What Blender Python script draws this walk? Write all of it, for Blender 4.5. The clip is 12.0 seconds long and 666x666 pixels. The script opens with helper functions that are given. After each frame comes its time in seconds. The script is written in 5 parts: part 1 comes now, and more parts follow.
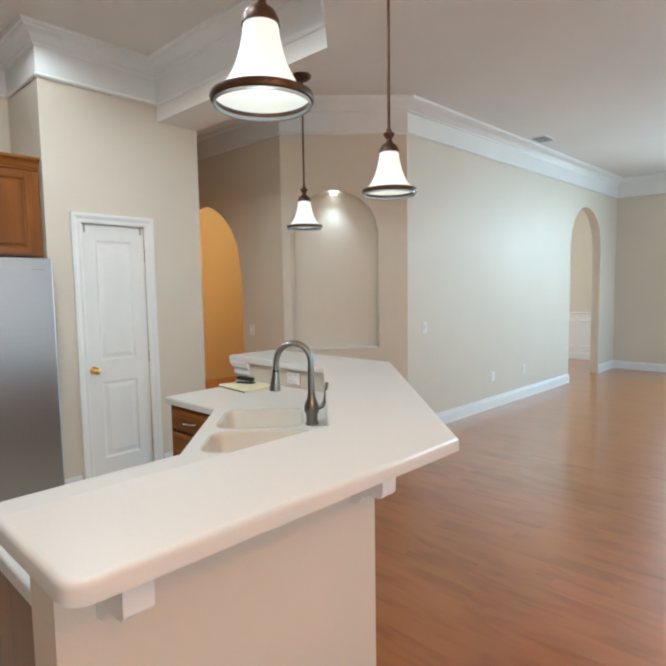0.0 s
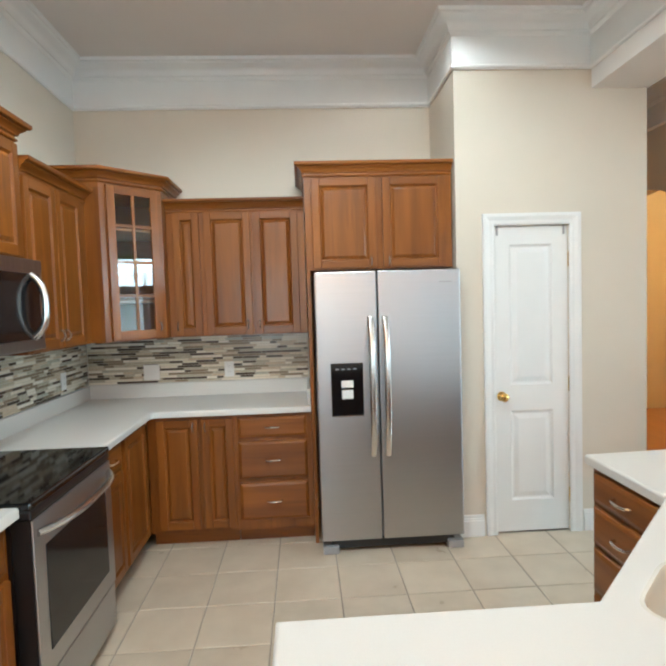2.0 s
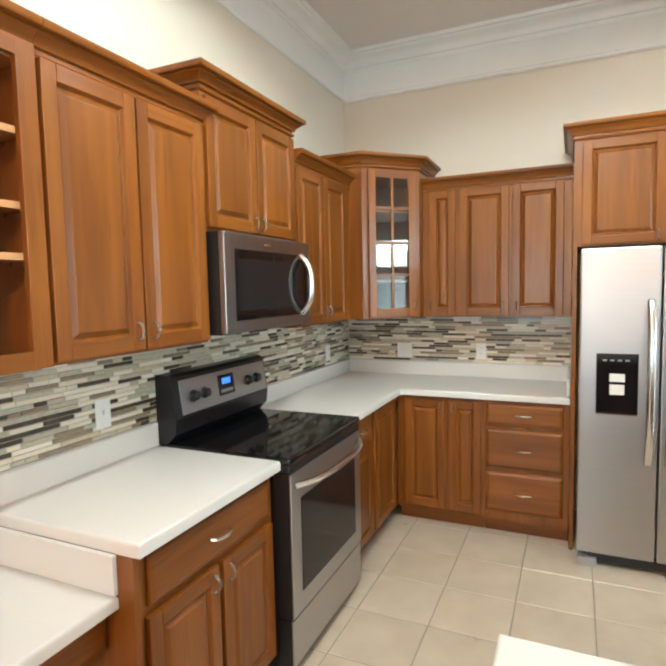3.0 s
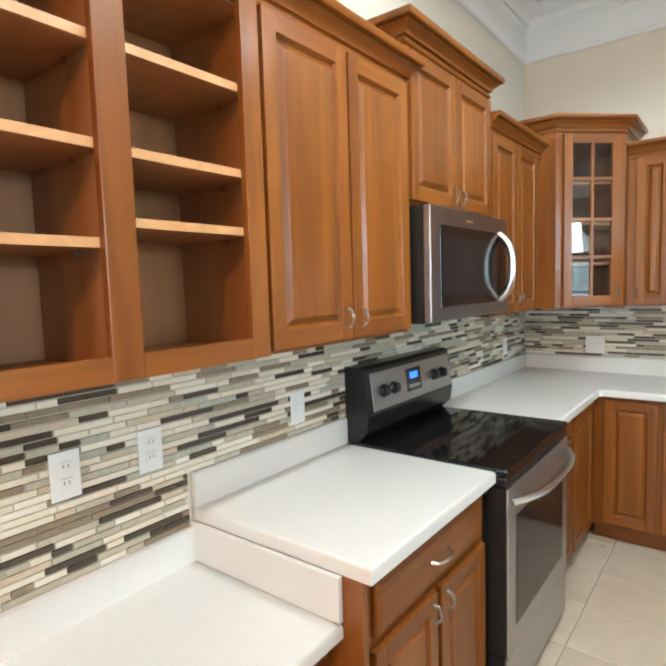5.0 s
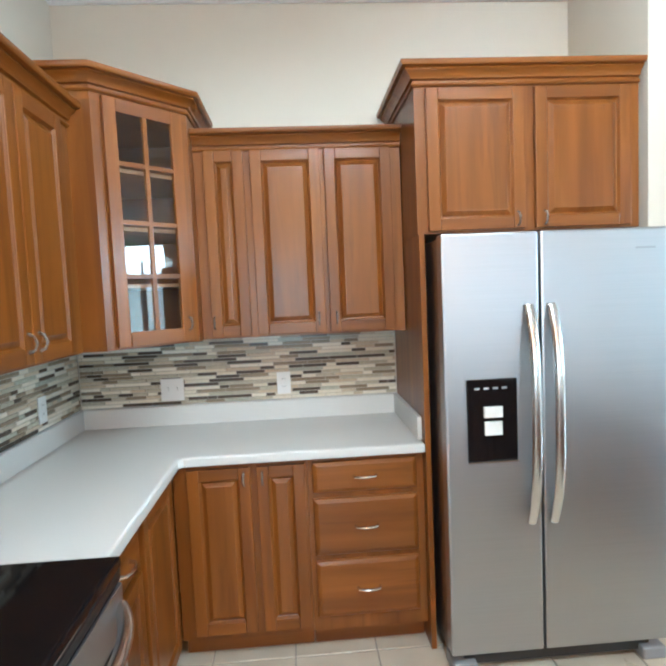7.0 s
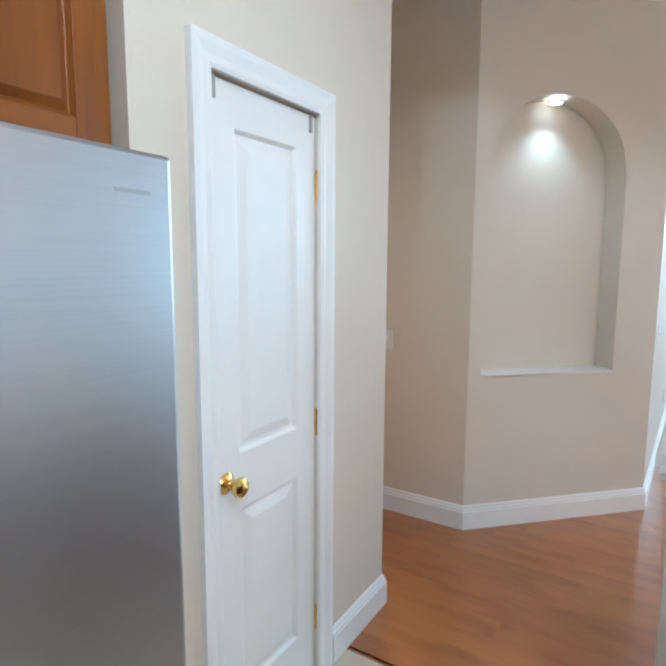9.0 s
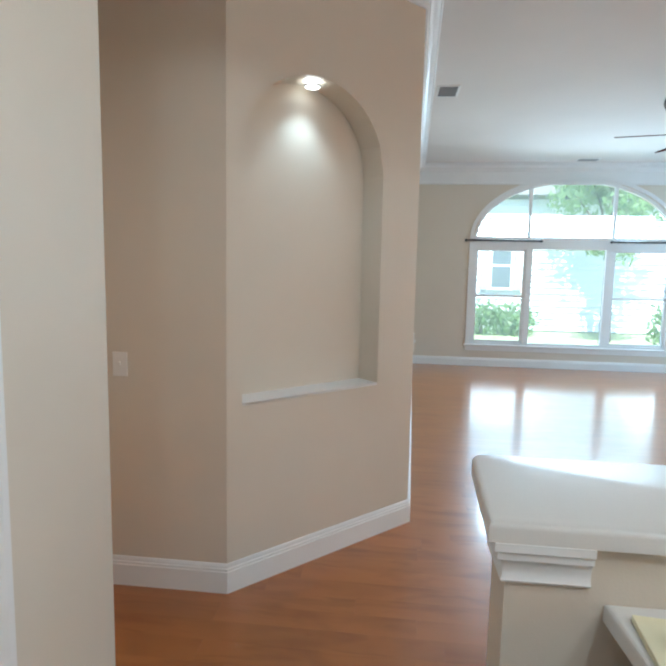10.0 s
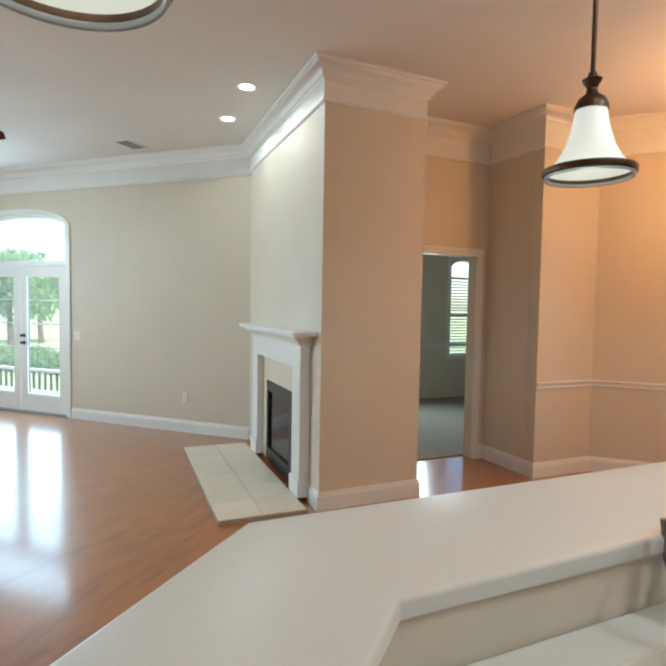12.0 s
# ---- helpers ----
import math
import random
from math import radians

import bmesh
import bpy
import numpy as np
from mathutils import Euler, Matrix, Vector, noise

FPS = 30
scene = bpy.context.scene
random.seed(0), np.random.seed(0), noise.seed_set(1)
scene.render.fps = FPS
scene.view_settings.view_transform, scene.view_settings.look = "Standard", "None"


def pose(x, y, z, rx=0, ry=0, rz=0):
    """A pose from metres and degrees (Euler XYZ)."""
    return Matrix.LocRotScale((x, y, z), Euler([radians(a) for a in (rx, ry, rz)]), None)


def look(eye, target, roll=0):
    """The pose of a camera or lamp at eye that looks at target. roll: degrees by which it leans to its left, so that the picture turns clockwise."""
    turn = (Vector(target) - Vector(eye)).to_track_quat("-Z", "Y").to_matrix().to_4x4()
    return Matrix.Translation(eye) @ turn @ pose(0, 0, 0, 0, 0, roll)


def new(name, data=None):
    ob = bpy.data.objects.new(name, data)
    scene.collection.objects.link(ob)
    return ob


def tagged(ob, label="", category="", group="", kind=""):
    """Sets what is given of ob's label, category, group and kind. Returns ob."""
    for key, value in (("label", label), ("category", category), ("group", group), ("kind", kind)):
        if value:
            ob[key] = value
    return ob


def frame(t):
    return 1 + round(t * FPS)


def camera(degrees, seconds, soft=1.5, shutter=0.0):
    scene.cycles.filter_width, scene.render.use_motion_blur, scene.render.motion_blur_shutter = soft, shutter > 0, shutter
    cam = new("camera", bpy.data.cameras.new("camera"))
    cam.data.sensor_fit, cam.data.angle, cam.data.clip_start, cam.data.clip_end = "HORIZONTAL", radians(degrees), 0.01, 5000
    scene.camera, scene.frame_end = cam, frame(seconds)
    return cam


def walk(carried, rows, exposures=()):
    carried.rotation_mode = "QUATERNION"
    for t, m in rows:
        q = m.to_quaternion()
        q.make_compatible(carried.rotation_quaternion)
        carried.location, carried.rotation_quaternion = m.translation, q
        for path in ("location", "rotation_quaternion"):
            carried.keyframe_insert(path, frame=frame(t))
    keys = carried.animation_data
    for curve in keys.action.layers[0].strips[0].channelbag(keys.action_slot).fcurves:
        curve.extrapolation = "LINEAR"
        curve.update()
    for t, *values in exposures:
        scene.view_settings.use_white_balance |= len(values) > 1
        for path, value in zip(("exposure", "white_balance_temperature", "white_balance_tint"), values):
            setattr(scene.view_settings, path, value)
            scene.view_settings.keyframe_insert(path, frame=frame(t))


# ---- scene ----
cam = camera(63.6, 12.0, 2.6)
PATH = [
    (0, (0.789, 1.253, 1.534), (2.239, 2.62, 1.366), -0.9),
    (0.5, (0.974, 1.447, 1.561), (2.292, 2.941, 1.388), -0.9),
    (1, (1.086, 1.639, 1.553), (2.148, 3.327, 1.413), -1.2),
    (1.5, (1.163, 1.83, 1.578), (1.816, 3.718, 1.482), -1.7),
    (2, (1.212, 1.949, 1.577), (1.321, 3.943, 1.466), -1.8),
    (2.5, (1.253, 2.018, 1.583), (0.845, 3.971, 1.443), -1.6),
    (3, (1.255, 2.029, 1.576), (0.438, 3.847, 1.415), -1.2),
    (3.5, (1.213, 2.021, 1.571), (0.099, 3.672, 1.39), -1.0),
    (3.7, (1.182, 2.021, 1.564), (-0.02, 3.608, 1.377), -1.0),
    (5.3, (0.804, 2.195, 1.546), (-0.409, 3.775, 1.372), -1.9),
    (5.5, (0.777, 2.311, 1.553), (-0.348, 3.957, 1.396), -2.5),
    (6, (0.709, 2.6, 1.57), (-0.113, 4.419, 1.449), -3.1),
    (6.5, (0.675, 2.896, 1.572), (0.335, 4.865, 1.474), -3.0),
    (7, (0.732, 3.212, 1.56), (0.86, 5.203, 1.415), -2.5),
    (7.2, (0.724, 3.346, 1.544), (1.08, 5.31, 1.421), -1.9),
    (8.8, (1.318, 4.284, 1.557), (2.892, 5.491, 1.302), -0.0),
    (9, (1.418, 4.361, 1.556), (3.097, 5.418, 1.299), 0.3),
    (9.5, (1.677, 4.519, 1.56), (3.56, 5.148, 1.318), 0.8),
    (10, (2.006, 4.567, 1.546), (3.982, 4.78, 1.32), 1.2),
    (10.5, (2.279, 4.545, 1.555), (4.246, 4.251, 1.348), 1.9),
    (11, (2.55, 4.492, 1.574), (4.332, 3.606, 1.374), 2.0),
    (11.5, (2.714, 4.398, 1.578), (4.078, 2.944, 1.418), 1.2),
    (12, (2.803, 4.312, 1.576), (3.515, 2.447, 1.473), 1.0),
]
EXPOSURE = [(0.0, 1.7, 5550, -3), (1.0, 1.75, 5550, -4), (2.0, 2.05, 5600, -5), (2.5, 2.15, 5950, -4), (3.0, 2.35, 6000, -4), (3.7, 2.4, 5800, -5), (5.5, 2.5, 5600, -5), (6.0, 2.75, 5600, -5),
            (6.5, 2.82, 5350, -6), (7.0, 2.5, 5150, -6), (7.2, 2.3, 5200, -4), (7.8, 2.2, 5100, -3), (8.8, 2.0, 5000, -3), (9.5, 1.72, 5200, -3), (10.5, 1.58, 5450, -2), (11.2, 1.43, 5300, -2), (12.0, 1.42, 6000, -2)]
walk(cam, [(t, look(eye, target, roll)) for t, eye, target, roll in PATH], EXPOSURE)

# ---- world, sun, lamps ----
world = bpy.data.worlds.new("sky")
scene.world = world
world.use_nodes = True
wn = world.node_tree.nodes
sky = wn.new("ShaderNodeTexSky")
sky.sky_type = "NISHITA"
sky.sun_disc = False
sky.sun_elevation, sky.sun_rotation = radians(52), radians(-100)
wn["Background"].inputs["Strength"].default_value = 0.15
world.node_tree.links.new(sky.outputs["Color"], wn["Background"].inputs["Color"])


INDOORS = 0.45


def lamp(name, kind, m, watts, colour, **more):
    data = bpy.data.lights.new(name, kind)
    data.energy, data.color = watts * (1.0 if kind == "SUN" else INDOORS), colour
    for key, value in more.items():
        if key == "size":
            data.size = value
        if key == "size_y":
            data.size_y = value
        if key == "shape":
            data.shape = value
        if key == "radius":
            data.shadow_soft_size = value
        if key == "spread":
            data.spread = value
        if key == "angle":
            data.angle = value
        if key == "spot":
            data.spot_size, data.spot_blend = value, more.get("blend", 0.25)
    ob = new(name, data)
    ob.matrix_world = m
    return ob


SOFT, DAY = (1.0, 0.982, 0.958), (0.78, 0.90, 1.0)
lamp("sun", "SUN", look((-20, 4, 26), (0, 0, 0)), 5.0, (1.0, 0.95, 0.88), angle=radians(0.5))
lamp("window_sky", "AREA", look((11.367, 1.64, 2.56), (6.0, 1.64, 0.6)), 50, DAY, shape="RECTANGLE", size=2.5, size_y=0.75, spread=radians(125))
lamp("window_daylight", "AREA", look((11.367, 1.64, 1.20), (0, 1.64, 1.20)), 17, DAY, shape="RECTANGLE", size=3.1, size_y=1.55)
lamp("french_door_daylight", "AREA", look((9.59, -1.172, 1.35), (9.59, 6, 1.35)), 66, (0.60, 0.81, 1.0), shape="RECTANGLE", size=1.7, size_y=2.6)
# Added fill set in the opening of the unseen breakfast window.
lamp("breakfast_fill", "AREA", look((0.54, -1.50, 1.62), (0.54, 6, 1.62)), 30, DAY, shape="RECTANGLE", size=1.2, size_y=1.35)
# Second, third and fourth cans are added out of view as kitchen fill.
CANS_AND_FILLS = [(1.92, 4.99, 10), (1.05, 3.60, 41), (1.05, 2.80, 43), (2.00, 3.60, 21), (5.115, 0.347, 11), (5.681, -0.267, 11)]
for cx, cy, watts in CANS_AND_FILLS:
    lamp("can_and_fill_lamp", "SPOT", look((cx, cy, 3.33), (cx, cy, 0), 0), watts, SOFT, spot=radians(162), radius=0.06)
PENDANTS = [(1.617, 2.246, 0.006), (2.69, 2.696, -0.019), (3.297, 3.860, -0.025)]
for cx, cy, cz in PENDANTS:
    lamp("pendant_lamp", "POINT", pose(cx, cy, 2.03 + cz), 0.10, SOFT, radius=0.035)
lamp("fan_lamp", "POINT", pose(7.36, 1.75, 2.66), 6, SOFT, radius=0.06)
lamp("niche_lamp", "SPOT", look((4.764, 4.970, 2.445), (4.83, 5.036, 1.60)), 5.0, (0.86, 0.95, 1.0), spot=radians(100), radius=0.03, blend=1.0)
lamp("arch_room_lamp", "POINT", pose(5.6, 7.0, 2.7), 44, (1.0, 0.50, 0.14), radius=0.12)
lamp("breakfast_lamp", "POINT", pose(1.2, -0.2, 2.75), 46, (1.0, 0.40, 0.10), radius=0.12)
# Added warm fill for the room beyond the arch; no source stands there.
lamp("dining_fill", "AREA", look((10.0, 8.0, 1.8), (11.6, 4.6, 1.0)), 75, (1.0, 0.92, 0.84), shape="RECTANGLE", size=2.0, size_y=1.6)
lamp("back_room_daylight", "AREA", look((4.6, -3.7, 1.6), (3.4, -1.2, 0.6)), 26, DAY, shape="RECTANGLE", size=0.7, size_y=1.5)


# ---- materials ----
def material(name, colour, rough=0.5, metal=0.0, **more):
    m = bpy.data.materials.new(name)
    m.use_nodes = True
    b = m.node_tree.nodes["Principled BSDF"]
    b.inputs["Base Color"].default_value = (*colour, 1)
    b.inputs["Roughness"].default_value = rough
    b.inputs["Metallic"].default_value = metal
    for key, value in more.items():
        b.inputs[{"coat": "Coat Weight", "coat_rough": "Coat Roughness", "glass": "Transmission Weight", "ior": "IOR", "spec": "Specular IOR Level"}[key]].default_value = value
    return m


def grain(m, colours, scale, stretch=(1, 1, 1), detail=5.0, bump=0.0, bump_scale=None, rough=None, per_piece=0.0, coords="Object", distort=0.0, island=False):
    """Noise between colours, at scale per metre, stretched, with fine relief."""
    n, l = m.node_tree.nodes, m.node_tree.links
    b = n["Principled BSDF"]
    tc, mp, tx, ramp = n.new("ShaderNodeTexCoord"), n.new("ShaderNodeMapping"), n.new("ShaderNodeTexNoise"), n.new("ShaderNodeValToRGB")
    mp.inputs["Scale"].default_value = stretch
    tx.inputs["Scale"].default_value, tx.inputs["Detail"].default_value, tx.inputs["Distortion"].default_value = scale, detail, distort
    l.new(tc.outputs[coords], mp.inputs["Vector"])
    info = n.new("ShaderNodeNewGeometry" if island else "ShaderNodeObjectInfo")
    chance = info.outputs["Random Per Island" if island else "Random"]
    add = n.new("ShaderNodeVectorMath")
    add.operation = "MULTIPLY_ADD"
    l.new(chance, add.inputs[0])
    add.inputs[1].default_value = (17.0, 31.0, 23.0) if per_piece else (0, 0, 0)
    l.new(mp.outputs["Vector"], add.inputs[2])
    l.new(add.outputs["Vector"], tx.inputs["Vector"])
    l.new(tx.outputs["Fac"], ramp.inputs["Fac"])
    stops = ramp.color_ramp.elements
    for i, c in enumerate(colours):
        pos = 0.3 + 0.4 * i / max(1, len(colours) - 1)
        e = stops[i] if i < 2 else stops.new(pos)
        e.position, e.color = pos, (*c, 1)
    out = ramp.outputs["Color"]
    if per_piece:
        hsv, mul = n.new("ShaderNodeHueSaturation"), n.new("ShaderNodeMapRange")
        mul.inputs["To Min"].default_value, mul.inputs["To Max"].default_value = 1 - per_piece, 1 + per_piece
        l.new(chance, mul.inputs["Value"])
        l.new(mul.outputs["Result"], hsv.inputs["Value"])
        l.new(out, hsv.inputs["Color"])
        out = hsv.outputs["Color"]
    l.new(out, b.inputs["Base Color"])
    if rough:
        mr = n.new("ShaderNodeMapRange")
        mr.inputs["To Min"].default_value, mr.inputs["To Max"].default_value = rough
        l.new(tx.outputs["Fac"], mr.inputs["Value"])
        l.new(mr.outputs["Result"], b.inputs["Roughness"])
    if bump:
        bp, fine = n.new("ShaderNodeBump"), n.new("ShaderNodeTexNoise")
        fine.inputs["Scale"].default_value, fine.inputs["Detail"].default_value = bump_scale or scale * 4, 3.0
        l.new(mp.outputs["Vector"], fine.inputs["Vector"])
        l.new(fine.outputs["Fac"], bp.inputs["Height"])
        bp.inputs["Strength"].default_value, bp.inputs["Distance"].default_value = bump, 0.004
        l.new(bp.outputs["Normal"], b.inputs["Normal"])
    return m


WALL = grain(material("beige_wall_paint", (0.62, 0.54, 0.44), 0.55), [(0.655, 0.59, 0.495), (0.685, 0.62, 0.525)], 1.3, bump=0.12, bump_scale=160)
CEIL = grain(material("ceiling_paint", (0.72, 0.69, 0.66), 0.9), [(0.74, 0.71, 0.68), (0.78, 0.745, 0.715)], 1.1, bump=0.15, bump_scale=120)
TRIM = grain(material("white_trim_paint", (0.80, 0.80, 0.79), 0.35), [(0.78, 0.78, 0.775), (0.82, 0.82, 0.81)], 3.0, bump=0.04, bump_scale=60)
WOODC = [(0.158, 0.046, 0.005), (0.215, 0.068, 0.0075), (0.264, 0.090, 0.012)]
WOOD = grain(material("stained_maple_upright", WOODC[1], 0.40, coat=0.33, coat_rough=0.22, spec=0.28), WOODC, 2.6, (5, 5, 0.4), 5.0, 0.08, 22, per_piece=0.11, distort=0.4)
WOODH = grain(material("stained_maple_level", WOODC[1], 0.40, coat=0.33, coat_rough=0.22, spec=0.28), WOODC, 2.6, (0.4, 5, 5), 5.0, 0.08, 22, per_piece=0.11, distort=0.4)
WOODD = grain(material("cabinet_interior", (0.3, 0.14, 0.06), 0.45), [(0.30, 0.135, 0.05), (0.40, 0.19, 0.08)], 3.0, (5, 5, 0.6), 5.0, 0.08, 20)
SHELF = grain(material("shelf_edge_maple", (0.5, 0.27, 0.12), 0.4), [(0.46, 0.23, 0.09), (0.58, 0.32, 0.14)], 5.0, (4, 0.5, 4), 5.0, 0.06, 20)
TOP = grain(material("white_solid_surface", (0.76, 0.73, 0.70), 0.34), [(0.67, 0.652, 0.62), (0.69, 0.672, 0.64)], 260, (1, 1, 1), 2.0, 0.0, rough=(0.33, 0.37))
SINKM = grain(material("bisque_sink", (0.72, 0.69, 0.62), 0.25), [(0.69, 0.665, 0.60), (0.73, 0.705, 0.64)], 4.0)
STEEL = grain(material("brushed_steel", (0.55, 0.55, 0.56), 0.34, 1.0), [(0.46, 0.465, 0.48), (0.49, 0.495, 0.51)], 2.0, (1.0, 1.0, 140), 3.0, rough=(0.36, 0.42))
DSTEEL = grain(material("dark_steel", (0.22, 0.20, 0.20), 0.36, 1.0), [(0.28, 0.265, 0.265), (0.36, 0.34, 0.34)], 2.0, (90, 1.0, 1.0), 3.0, rough=(0.3, 0.42))
HANDLE = material("bright_steel", (0.70, 0.69, 0.67), 0.24, 1.0)
NICKEL = material("satin_nickel", (0.66, 0.62, 0.56), 0.25, 1.0)
FAUCET = material("dark_nickel", (0.25, 0.24, 0.225), 0.28, 1.0)
BRONZE = grain(material("oiled_bronze", (0.10, 0.045, 0.022), 0.42, 0.6), [(0.045, 0.020, 0.011), (0.10, 0.044, 0.020)], 30)
BRASS = material("polished_brass", (0.80, 0.55, 0.18), 0.16, 1.0)
BLACK = material("black_enamel", (0.012, 0.012, 0.013), 0.28)
BGLASS = material("black_glass", (0.006, 0.006, 0.007), 0.06)
DGLASS = material("smoked_oven_glass", (0.016, 0.016, 0.017), 0.10, spec=0.28)
PLASTIC = material("white_plastic", (0.80, 0.79, 0.76), 0.35)
GREY = material("grey_plastic", (0.34, 0.34, 0.35), 0.4)
SLOT = material("dark_slot", (0.03, 0.03, 0.03), 0.6)
GROUT = grain(material("grout", (0.36, 0.31, 0.25), 0.85), [(0.34, 0.29, 0.23), (0.42, 0.365, 0.30)], 40)
TILE = grain(material("ceramic_floor_tile", (0.62, 0.53, 0.41), 0.3), [(0.56, 0.475, 0.365), (0.66, 0.575, 0.455)], 5.0, detail=6, bump=0.05, bump_scale=30, per_piece=0.05, rough=(0.22, 0.4))
HEARTH = grain(material("hearth_tile", (0.68, 0.61, 0.50), 0.25), [(0.72, 0.645, 0.535), (0.79, 0.715, 0.60)], 4.0, per_piece=0.03)
FLOORC = [(0.30, 0.101, 0.024), (0.385, 0.138, 0.033), (0.41, 0.152, 0.038)]
FLOORM = grain(material("hardwood_plank", FLOORC[1], 0.29, coat=0.8, coat_rough=0.12), FLOORC, 2.6, (3.0, 0.9, 3), 2.0, 0.0, 14, per_piece=0.05, distort=0.4)
FLOORB = grain(material("hardwood_field", FLOORC[1], 0.29, coat=0.8, coat_rough=0.12), [(0.335, 0.117, 0.028), (0.395, 0.143, 0.034)], 2.2, (2.4, 0.7, 3), 2.0, 0.0, 14, per_piece=0.03, distort=0.4, island=True)


def streaks(m, dark, stretch, share, island=False, detail=7.0):
    """Dark drawn-out grain figures laid over the base colour."""
    n, l = m.node_tree.nodes, m.node_tree.links
    b = n["Principled BSDF"]
    was = b.inputs["Base Color"].links[0].from_socket
    tc, mp, tx, lim, mix = n.new("ShaderNodeTexCoord"), n.new("ShaderNodeMapping"), n.new("ShaderNodeTexNoise"), n.new("ShaderNodeMapRange"), n.new("ShaderNodeMixRGB")
    mp.inputs["Scale"].default_value = stretch
    info, shift = n.new("ShaderNodeNewGeometry" if island else "ShaderNodeObjectInfo"), n.new("ShaderNodeVectorMath")
    shift.operation = "MULTIPLY_ADD"
    shift.inputs[1].default_value = (41.0, 67.0, 53.0)
    l.new(info.outputs["Random Per Island" if island else "Random"], shift.inputs[0])
    tx.inputs["Scale"].default_value, tx.inputs["Detail"].default_value, tx.inputs["Distortion"].default_value = 1.0, detail, 1.6
    lim.inputs["From Min"].default_value, lim.inputs["From Max"].default_value, lim.inputs["To Max"].default_value = 0.56, 0.74, share
    l.new(tc.outputs["Object"], mp.inputs["Vector"])
    l.new(mp.outputs["Vector"], shift.inputs[2])
    l.new(shift.outputs["Vector"], tx.inputs["Vector"])
    l.new(tx.outputs["Fac"], lim.inputs["Value"])
    l.new(lim.outputs["Result"], mix.inputs["Fac"])
    l.new(was, mix.inputs["Color1"])
    mix.inputs["Color2"].default_value = (*dark, 1)
    l.new(mix.outputs["Color"], b.inputs["Base Color"])


streaks(FLOORM, (0.17, 0.050, 0.011), (9, 1.7, 9), 0.40, False, 2.0)
streaks(FLOORB, (0.17, 0.050, 0.011), (9, 1.7, 9), 0.28, True, 2.0)
for m, st in ((WOOD, (16, 16, 1.1)), (WOODH, (1.1, 16, 16))):
    streaks(m, (0.085, 0.022, 0.004), st, 0.45)
GLASS = material("clear_glass", (0.95, 0.98, 0.97), 0.0, glass=1.0, ior=1.45)
PANE = material("glare_veiled_pane", (1, 1, 1), 0.0, glass=1.0, ior=1.02)
# A translucent share in the clear glass imitates glare from the bright outdoors.
glare = PANE.node_tree.nodes.new("ShaderNodeBsdfTranslucent")
veil = PANE.node_tree.nodes.new("ShaderNodeMixShader")
veil.inputs["Fac"].default_value = 0.16
PANE.node_tree.links.new(PANE.node_tree.nodes["Principled BSDF"].outputs["BSDF"], veil.inputs[1])
PANE.node_tree.links.new(glare.outputs["BSDF"], veil.inputs[2])
PANE.node_tree.links.new(veil.outputs["Shader"], PANE.node_tree.nodes["Material Output"].inputs["Surface"])
CLEARP = material("clear_acrylic", (0.62, 0.58, 0.54), 0.12, glass=0.8, ior=1.35)
LIP = material("grey_glass_lip", (0.62, 0.66, 0.68), 0.08, glass=0.55, ior=1.45)
PAPER = grain(material("yellow_board", (0.80, 0.74, 0.50), 0.6), [(0.78, 0.72, 0.48), (0.84, 0.79, 0.57)], 12)
LAWN = grain(material("lawn", (0.12, 0.2, 0.05), 0.9), [(0.26, 0.31, 0.14), (0.38, 0.43, 0.22)], 3.0, bump=0.6, bump_scale=50)
HEDGEM = grain(material("leaves", (0.06, 0.13, 0.03), 0.6), [(0.11, 0.18, 0.06), (0.18, 0.27, 0.11)], 3.0)


def sunlit_leaf(m, colour, share):
    """Lets light through the leaves."""
    n, l = m.node_tree.nodes, m.node_tree.links
    tr, mix = n.new("ShaderNodeBsdfTranslucent"), n.new("ShaderNodeMixShader")
    tr.inputs["Color"].default_value = (*colour, 1)
    mix.inputs["Fac"].default_value = share
    l.new(n["Principled BSDF"].outputs["BSDF"], mix.inputs[1])
    l.new(tr.outputs["BSDF"], mix.inputs[2])
    l.new(mix.outputs["Shader"], n["Material Output"].inputs["Surface"])


sunlit_leaf(HEDGEM, (0.44, 0.56, 0.28), 0.5)
SIDING = grain(material("white_siding", (0.78, 0.77, 0.75), 0.6), [(0.70, 0.715, 0.72), (0.76, 0.775, 0.78)], 2.0)
ROOFM = grain(material("grey_shingle", (0.25, 0.24, 0.24), 0.9), [(0.2, 0.19, 0.19), (0.3, 0.29, 0.29)], 8.0)
BARK = grain(material("bark", (0.12, 0.08, 0.05), 0.9), [(0.09, 0.06, 0.04), (0.16, 0.11, 0.07)], 8.0, (1, 1, 0.3))
HPANE = material("sky_lit_house_pane", (0.11, 0.13, 0.14), 0.45)
MGROUT = grain(material("pale_mosaic_grout", (0.62, 0.57, 0.48), 0.85), [(0.58, 0.53, 0.44), (0.66, 0.61, 0.52)], 40)
CONC = grain(material("pale_concrete", (0.55, 0.53, 0.50), 0.9), [(0.28, 0.275, 0.26), (0.36, 0.35, 0.33)], 3.0)
CARPET = grain(material("grey_carpet", (0.30, 0.27, 0.22), 0.95), [(0.26, 0.235, 0.19), (0.34, 0.305, 0.25)], 60, bump=0.3, bump_scale=300)
FIRE = grain(material("firebox_brick", (0.10, 0.09, 0.085), 0.8), [(0.06, 0.055, 0.05), (0.16, 0.145, 0.13)], 9.0)
BLUE = material("blue_display", (0.01, 0.02, 0.08), 0.2)
BLUE.node_tree.nodes["Principled BSDF"].inputs["Emission Color"].default_value = (0.05, 0.15, 1, 1)
